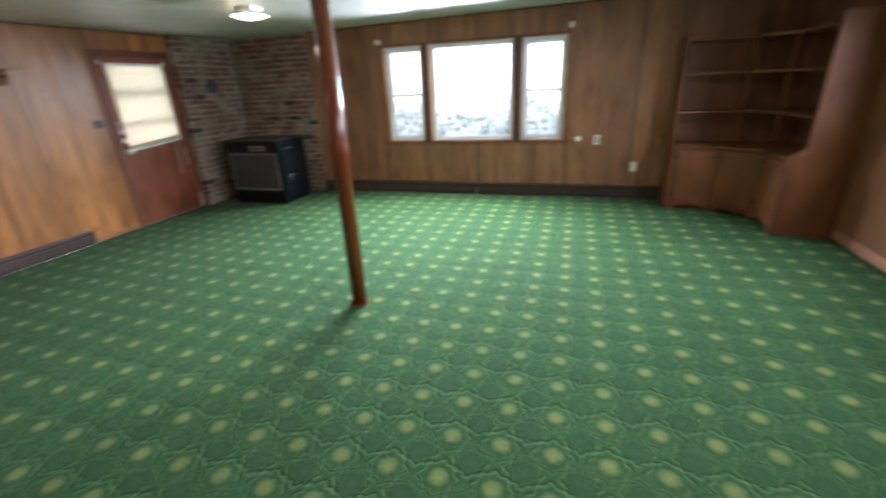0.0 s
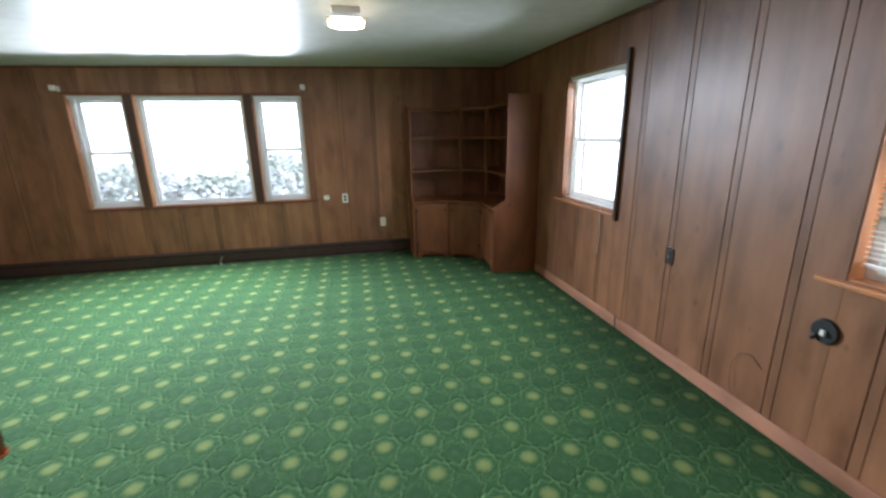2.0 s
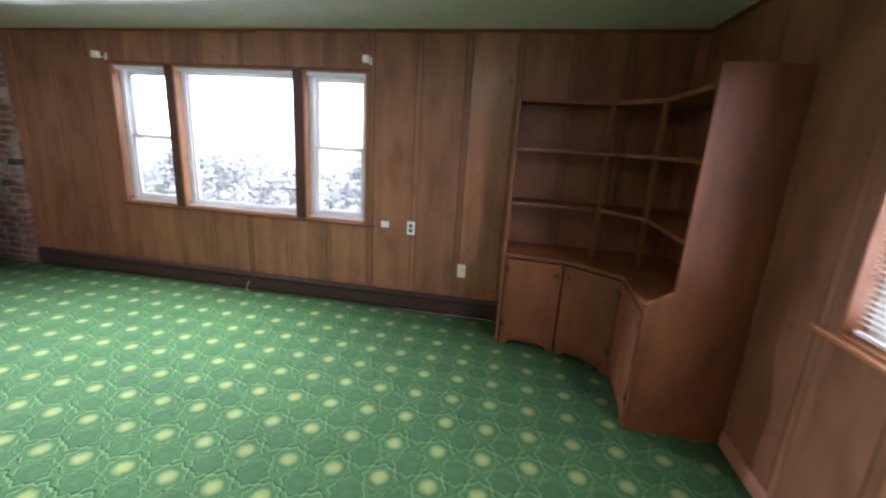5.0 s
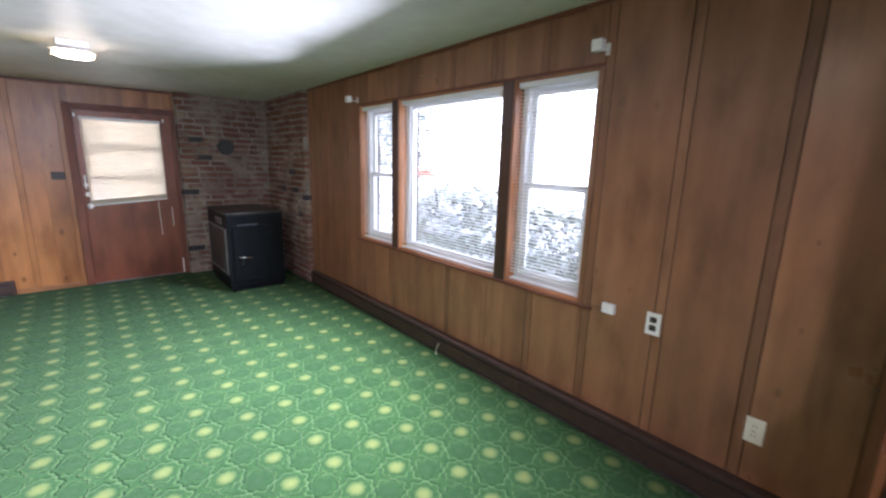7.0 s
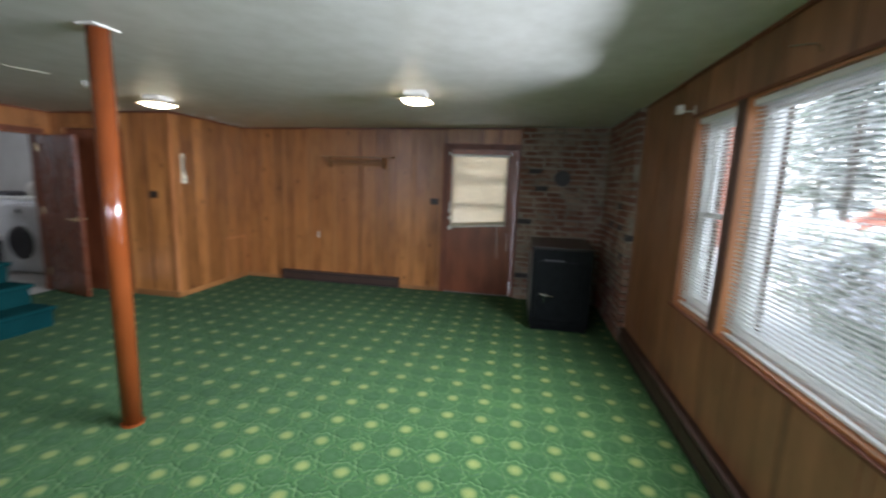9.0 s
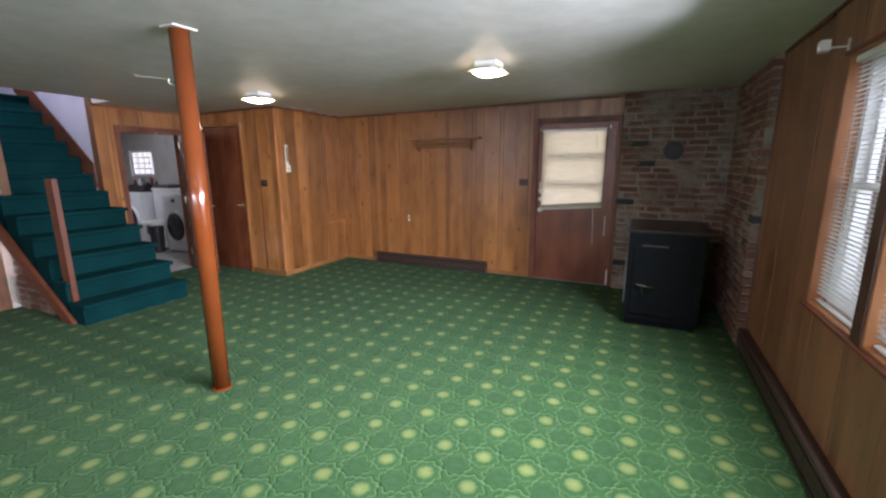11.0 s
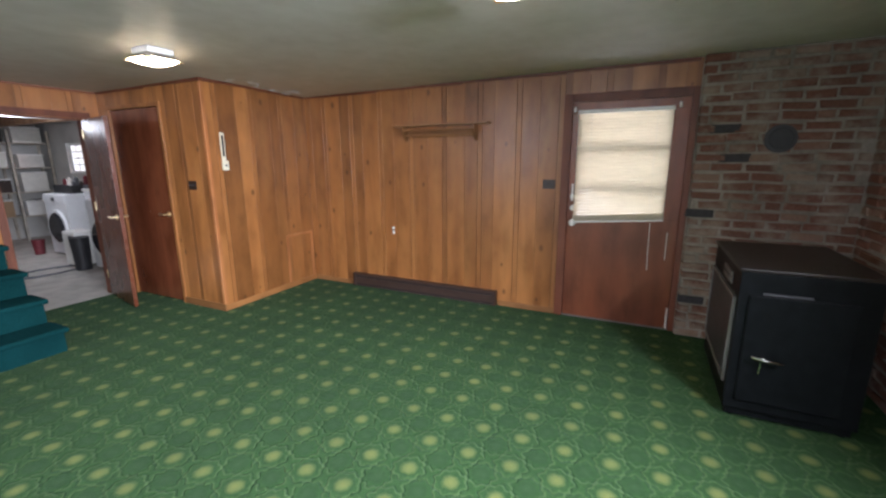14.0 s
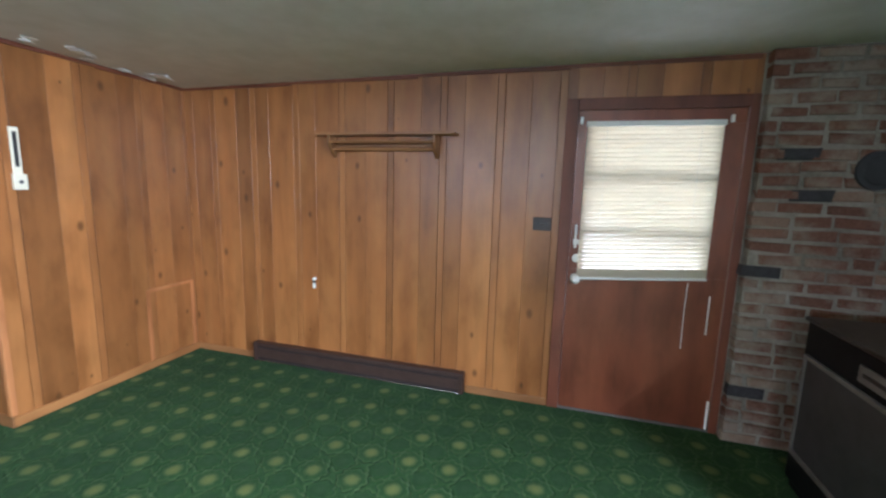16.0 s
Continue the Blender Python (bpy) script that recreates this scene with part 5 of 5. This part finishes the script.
for x in (-0.10, 0.10):
    for y in (-0.13, 0.13):
        part("wheel", cyl_bm(bmesh.new(), (x, y - 0.01, 0.016), (x, y + 0.01, 0.016), 0.016, None, 12), BLACKPL, t)
t = thing("waste_bin", "black plastic bin on the concrete floor", "bin", at=(-4.24, -2.66, -0.012))
bm = cyl_bm(bmesh.new(), (0, 0, 0.0), (0, 0, 0.46), 0.09, 0.11, 24)
part("bucket", bm, BLACKPL, t)
t = thing("red_bucket", "dark red plastic bucket on the concrete floor", "bucket", at=(-4.47, -4.50, -0.012))
part("pail", cyl_bm(bmesh.new(), (0, 0, 0.0), (0, 0, 0.24), 0.065, 0.085, 20), REDPL, t)
t = thing("floor_hose", "grey hose lying curled on the concrete", "hose", at=(-3.9, -2.9, -0.012))
part("hose", tube_bm(bmesh.new(), [(0.5 * math.cos(a / 5) * (1 - a / 90), 0.22 * math.sin(a / 5), 0.014) for a in range(0, 40)], 0.012, 8), GREYMETAL, t)


t = thing("detergent_crate", "dark plastic crate of bottles on the washing machine", "crate", at=(-4.93, -4.04, 0.971))
part("crate", soften(boxes((-0.2, 0.2, -0.28, 0.28, 0.0, 0.012), (-0.2, -0.185, -0.28, 0.28, 0.012, 0.13), (0.185, 0.2, -0.28, 0.28, 0.012, 0.13), (-0.184, 0.184, -0.28, -0.265, 0.012, 0.13), (-0.184, 0.184, 0.265, 0.28, 0.012, 0.13)), 0.003), BLACKPL, t)
rl = random.Random(6)
for i in range(7):
    x, y, h = -0.1 + 0.19 * (i % 2), -0.21 + 0.07 * i, rl.uniform(0.14, 0.24)
    bm = cyl_bm(bmesh.new(), (x, y, 0.0125), (x, y, h), 0.032, 0.030, 14)
    cyl_bm(bm, (x, y, h), (x, y, h + 0.04), 0.030, 0.012, 14)
    part("bottle", bm, rl.choice((GREYMETAL, DARKPL, REDPL, BOXWHITE)), t)
t = thing("plastic_sack", "pale bulging plastic sack on the utility cabinet", "sack", at=(-5.10, -2.92, 1.049))
bm = bmesh.new()
bmesh.ops.create_icosphere(bm, subdivisions=3, radius=0.14)
for v in bm.verts:
    k = 1 + 0.10 * math.sin(9 * v.co.x + 4 * v.co.z) * math.cos(11 * v.co.y) + rl.uniform(-0.03, 0.03)
    v.co = Vector((v.co.x * 1.05 * k, v.co.y * k, max(-0.10, v.co.z * 1.0 * k) + 0.10))
part("bag", bm, BOXWHITE, t, smooth=True)


def shelving():
    t = thing("storage_shelves", "pale wooden storage shelves full of boxes", "shelves", at=(-4.66, -6.35, -0.012))
    for x in (-0.85, -0.28, 0.28, 0.85):
        for y in (-0.2, 0.2):
            part("upright", soften(boxes((x - 0.02, x + 0.02, y - 0.02, y + 0.02, 0, 2.05)), 0.003), SHELFWOOD, t)
    for z in (0.45, 0.90, 1.35, 1.8):
        part("shelf", soften(boxes((-0.88, 0.88, -0.179, 0.179, z, z + 0.025)), 0.003), SHELFWOOD, t)
    r = random.Random(9)
    for z in (0.475, 0.925, 1.375, 1.825):
        for x in (-0.56, 0.0, 0.56):
            w, h = r.uniform(0.34, 0.46), r.uniform(0.2, 0.34)
            b = thing("storage_box", "storage box with a pale lid on a shelf", "box", "boxes on the laundry shelves", (-4.66 + x, -6.33, -0.012 + z))
            part("tub", soften(boxes((-w / 2, w / 2, -0.16, 0.16, 0, h)), 0.01), r.choice((BOXWHITE, WHITEPL, CARDBOARD, DARKPL)), b)
            part("lid", soften(boxes((-w / 2 - 0.008, w / 2 + 0.008, -0.17, 0.17, h + 0.0005, h + 0.025)), 0.005), WHITEPL, b)


shelving()
w6 = structure("window_6", boxes((-5.66, -5.60, -5.60, -5.56, 1.25, 1.80), (-5.66, -5.60, -4.79, -4.75, 1.25, 1.80), (-5.66, -5.60, -5.56, -4.79, 1.25, 1.29), (-5.66, -5.60, -5.56, -4.79, 1.76, 1.80)), VINYL, "small white barred window of the laundry")
for y in (-5.37, -5.175, -4.98):
    part("glazing_bar", boxes((-5.645, -5.615, y - 0.009, y + 0.009, 1.29, 1.76)), VINYL, w6)
for z in (1.405, 1.525, 1.645):
    part("glazing_bar", boxes((-5.640, -5.620, -5.56, -4.79, z - 0.008, z + 0.008)), VINYL, w6)
for i in range(13):
    y = YD - 0.35 - i * 0.41
    structure("joist_%d" % (i + 1), boxes((-6.9, XS0 - 0.2, y - 0.02, y + 0.02, 2.26, 2.449)), JOIST, "bare wooden floor joist")
structure("joist_beam", boxes((-4.9, -4.75, -6.6, YD - 0.26, 2.08, 2.259)), JOIST, "bare wooden beam under the joists")
t = thing("vent_duct", "pale flexible dryer duct on the wall", "duct", at=(-5.2, -2.3, 1.1))
part("duct", tube_bm(bmesh.new(), [(0.2, 0, -0.125), (0.18, -0.05, 0.3), (0.1, -0.2, 0.55), (-0.1, -0.3, 0.75), (-0.28, -0.35, 0.85)], 0.055, 12), GREYMETAL, t, smooth=True)
lamp = new("laundry_lamp", bpy.data.lights.new("laundry_lamp", "POINT"))
lamp.data.shadow_soft_size, lamp.data.energy, lamp.data.color = 0.07, 2.1, (0.94, 0.97, 1.0)
lamp.location = (-4.1, -3.6, 1.98)
t = thing("tube_light", "white fluorescent tube fitting under the joists", "ceiling light", at=(-4.1, -3.6, 2.16))
part("fitting", soften(boxes((-0.62, 0.62, -0.11, 0.11, -0.08, 0.10)), 0.01), APPLIANCE, t)

# ---- outdoors ----
structure("ground", boxes((-160, 160, YN + 0.22, 260, -0.5, -0.02), (-160, XW - 0.22, -160, YN + 0.22, -0.5, -0.02), (XE + 0.22, 160, -160, YN + 0.22, -0.5, -0.02)), SNOW, "snow-covered ground")
structure("wall_outside", boxes((XW - 0.3, XS0 - 0.1, YD - 6, YN + 0.21, 2.75, 2.9), (XS1 + 0.05, XE + 0.3, YD - 6, YN + 0.21, 2.75, 2.9), (XS0 - 0.1, XS1 + 0.05, -0.6, YN + 0.21, 2.75, 2.9)), FOUNDATION, "floor deck above the basement")


def snowy_bush(x, y, r, h, seed, label):
    rb = random.Random(seed)
    t = thing("snowy_bush", label, "bush", "snowy bushes outside", (x, y, -0.02))
    bm = bmesh.new()
    for i in range(7):
        a = rb.uniform(0, math.tau)
        tube_bm(bm, [(0.05 * math.cos(a), 0.05 * math.sin(a), 0), (r * 0.35 * math.cos(a), r * 0.35 * math.sin(a), h * 0.5), (r * 0.7 * math.cos(a + 0.3), r * 0.7 * math.sin(a + 0.3), h * rb.uniform(0.7, 0.95))], 0.014, 5)
    part("branches", bm, BARK, t)
    leaves, caps = bmesh.new(), bmesh.new()
    for i in range(1300):
        a, u = rb.uniform(0, math.tau), rb.uniform(0.1, 1) ** 0.5
        z = h * rb.uniform(0.03, 0.97)
        k = r * u * math.sqrt(max(0.05, 1 - (z / h - 0.4) ** 2 * 2.0)) * rb.uniform(0.8, 1.12)
        c = Vector((k * math.cos(a), k * math.sin(a), z))
        s = rb.uniform(0.04, 0.085)
        q = Euler((rb.uniform(-1, 1), rb.uniform(-1, 1), rb.uniform(0, 6))).to_matrix()
        leaves.faces.new([leaves.verts.new(c + q @ Vector(p) * s) for p in ((-1, 0, 0), (0, -0.5, 0.1), (1.2, 0, 0), (0, 0.5, 0.1))])
    for i in range(560):
        a, e = rb.uniform(0, math.tau), math.asin(rb.uniform(0.05, 1.0))
        k = rb.uniform(0.72, 1.10)
        c = Vector((r * k * math.cos(e) * math.cos(a), r * k * math.cos(e) * math.sin(a), h * (0.40 + 0.60 * k * math.sin(e))))
        s = rb.uniform(0.014, 0.055)
        m = Matrix.Translation(c) @ Euler((rb.uniform(-0.5, 0.5), rb.uniform(-0.5, 0.5), a)).to_matrix().to_4x4() @ Matrix.Diagonal((s * rb.uniform(0.9, 2.6), s * rb.uniform(0.7, 1.4), s * 0.5, 1))
        bmesh.ops.create_icosphere(caps, subdivisions=1, radius=1.0, matrix=m)
    part("leaves", leaves, SHRUB, t)
    part("snow_cap", caps, SNOW, t, "lumps of fresh snow", True)


rb = random.Random(3)
for i, (x, y) in enumerate(((-4.6, 8.6), (-3.3, 8.2), (-2.2, 8.7), (-1.0, 8.3), (0.1, 8.8), (-5.9, 9.0), (1.4, 8.9))):
    snowy_bush(x, y, rb.uniform(0.7, 0.95), rb.uniform(0.95, 1.35), 20 + i, "leafy bush loaded with fresh snow")


def conifer(x, y, h, r, seed):
    rb = random.Random(seed)
    t = thing("conifer", "tall snow-dusted conifer with drooping branches", "tree", "conifers outside", (x, y, -0.02))
    part("trunk", cyl_bm(bmesh.new(), (0, 0, 0), (0, 0, h), 0.22, 0.03, 12), BARK, t)
    bm, sn = bmesh.new(), bmesh.new()
    z = h * 0.1
    while z < h * 0.98:
        ln = r * (1 - z / h) ** 0.8 * rb.uniform(0.8, 1.1) + 0.15
        for k in range(17):
            a = rb.uniform(0, math.tau)
            d = Vector((math.cos(a), math.sin(a), 0))
            for j in range(7):
                f = (j + 1) / 7
                c = Vector((0, 0, z)) + d * ln * f + Vector((0, 0, -0.25 * ln * f * f))
                for s in (-1, 1):
                    side = Vector((-d.y, d.x, 0)) * s * rb.uniform(0.25, 0.55) * (1.1 - f * 0.6)
                    tip = c + side + d * 0.18 + Vector((0, 0, -0.14))
                    w = d * 0.2
                    tgt = sn if rb.random() < 0.36 else bm
                    tgt.faces.new([tgt.verts.new(p) for p in (c - w, tip, c + w)])
        z += 0.30
    part("needles", bm, NEEDLE, t)
    part("snow", sn, SNOW, t, "snow on the branches")


conifer(-22.8, 20.0, 11.0, 4.6, 1)
conifer(-33.0, 25.0, 12.0, 4.0, 2)


def shed(x, y, w, d, h):
    t = thing("garden_shed", "low white shed with a red gabled roof in the snow", "shed", "", (x, y, -0.02))
    t.rotation_euler = (0, 0, radians(53))
    part("wall", boxes((-w / 2, w / 2, -d / 2, d / 2, 0, h)), VINYL, t)
    rh = 0.66
    pr = [(-w / 2 - 0.15, h - 0.06), (0, h + rh), (w / 2 + 0.15, h - 0.06), (w / 2 + 0.15, h), (0, h + rh + 0.06), (-w / 2 - 0.15, h)]
    part("roof", slab_bm(bmesh.new(), pr, -d / 2 - 0.15, d / 2 + 0.15, "y"), REDHOUSE, t, "red roof")
    part("gable", slab_bm(bmesh.new(), [(-w / 2, h), (w / 2, h), (0, h + rh)], -d / 2 + 0.01, -d / 2 + 0.06, "y"), REDHOUSE, t, "red gable")
    part("door", soften(boxes((-0.3, 0.3, -d / 2 - 0.03, -d / 2 - 0.001, 0.02, 0.7)), 0.005), BARK, t)


shed(-8.6, 11.2, 1.7, 1.8, 0.66)


def red_house(x0, x1, y0, y1, h):
    t = thing("neighbour_house", "red-sided house with a snowy roof beyond the garden", "house", "", ((x0 + x1) / 2, (y0 + y1) / 2, -0.02))
    w, d = (x1 - x0) / 2, (y1 - y0) / 2
    wl_ = part("wall", boxes((-w, w, -d, d, 0, h)), REDHOUSE, t)
    for k in range(int(h / 0.18)):
        part("siding_board", boxes((w + 0.001, w + 0.018, -d, d, 0.18 * k, 0.18 * k + 0.172)), REDHOUSE, wl_)
    part("roof", slab_bm(bmesh.new(), [(-d - 0.3, h), (0, h + 1.3), (d + 0.3, h), (d + 0.3, h + 0.15), (0, h + 1.48), (-d - 0.3, h + 0.15)], -w - 0.3, w + 0.3, "x"), SNOW, t, "snow-covered gabled roof")
    win = part("window", soften(boxes((w + 0.02, w + 0.06, -0.45, 0.45, 1.1, 2.2)), 0.006), VINYL, t, "white framed window")
    part("pane", boxes((w + 0.0605, w + 0.066, -0.36, 0.36, 1.2, 2.1)), DARKGLASS, win)


red_house(-17.5, -12.5, 7.6, 10.7, 4.6)


# ---- brick facing, piece by piece ----
def brick_mesh(w, h, d, seed, mat):
    rb = random.Random(seed)
    bm = bmesh.new()
    box_bm(bm, -w / 2, w / 2, 0, d, -h / 2, h / 2)
    es = [e for e in bm.edges if all(abs(v.co.y) < 1e-6 for v in e.verts)]
    bmesh.ops.bevel(bm, geom=es, offset=0.006, segments=1, affect="EDGES")
    for v in bm.verts:
        v.co += Vector((rb.uniform(-1, 1) * 0.006, rb.uniform(-0.5, 1) * 0.004, rb.uniform(-1, 1) * 0.0065))
    return to_mesh("brick", bm, mat)


def facing(parent, face, a0, a1, z1, proud, dark, seed, z0=0.0, under=None):
    """Courses of old bricks, jittered, standing out of rough mortar."""
    rb = random.Random(seed)
    bw, bh, joint, d = 0.190, 0.052, 0.020, 0.064
    widths = (bw, bw * 0.46, bw * 0.82)
    meshes = [[brick_mesh(w, bh, d, s, BRICK) for s in range(6)] for w in widths]
    dk = brick_mesh(bw, bh, d, 9, DARKBRICK)
    turn = {"N": 0.0, "S": math.pi, "E": -math.pi / 2, "W": math.pi / 2}[face.kind]
    row, z = 0, z0 + bh / 2 + 0.006
    while z + bh / 2 < z1:
        a = a0 + (0.0 if row % 2 == 0 else -(bw + joint) / 2) + rb.uniform(-0.03, 0.03)
        while a < a1 - 0.03:
            kind = rb.choices((0, 1, 2), (0.68, 0.12, 0.20))[0]
            w = widths[kind]
            s, e = max(a, a0), min(a + w, a1)
            mid = (s + e) / 2
            if e - s > 0.05 and (under is None or z + bh / 2 < under(mid)):
                is_dark = any(abs(mid - u) < 0.09 and abs(z - v) < 0.036 for u, v in dark)
                ob = new("brick", dk if is_dark else rb.choice(meshes[kind]))
                ob.parent = parent
                ob.location = face.p(mid, proud + rb.uniform(-0.003, 0.003), z + rb.uniform(-0.0045, 0.0045))
                ob.rotation_euler = (0, rb.uniform(-0.02, 0.02), turn)
                ob.scale = ((e - s) / w, 1, 1)
            a += w + joint * rb.uniform(0.7, 1.5)
        row += 1
        z += bh + joint


bw_ = structure("wall_brick_west", boxes((XW, -5.155, 4.675, YN - 0.001, 0, 2.5)), MORTAR, "whitewashed old red brick chimney corner")
facing(bw_, Face("W", -5.139), 4.665, 5.70, 2.22, 0.0, [(4.81, 1.065), (4.82, 1.705), (4.985, 1.445), (4.985, 2.09), (4.79, 0.295)], 4)
bn_ = structure("wall_brick_north", boxes((-5.157, -3.905, 5.718, YN - 0.001, 0, 2.5)), MORTAR, "whitewashed old red brick facing beside the stove")
facing(bn_, Face("N", 5.702), -5.135, -3.868, 2.24, 0.0, [(-4.64, 1.12), (-4.24, 1.12), (-4.20, 1.32), (-3.97, 1.02), (-4.07, 0.80)], 8)
bs_ = structure("wall_brick_stair", boxes((XS1 - 0.045, XS1 - 0.035, -2.0, -0.35, 0, 0.001 + 0.3)), MORTAR, "pale old brick below the stair stringer")
facing(bs_, Face("W", XS1 - 0.012), -1.0, -0.30, 0.62, 0.0, [], 12, 0.0, lambda a: 0.70 * (-0.02 - a))
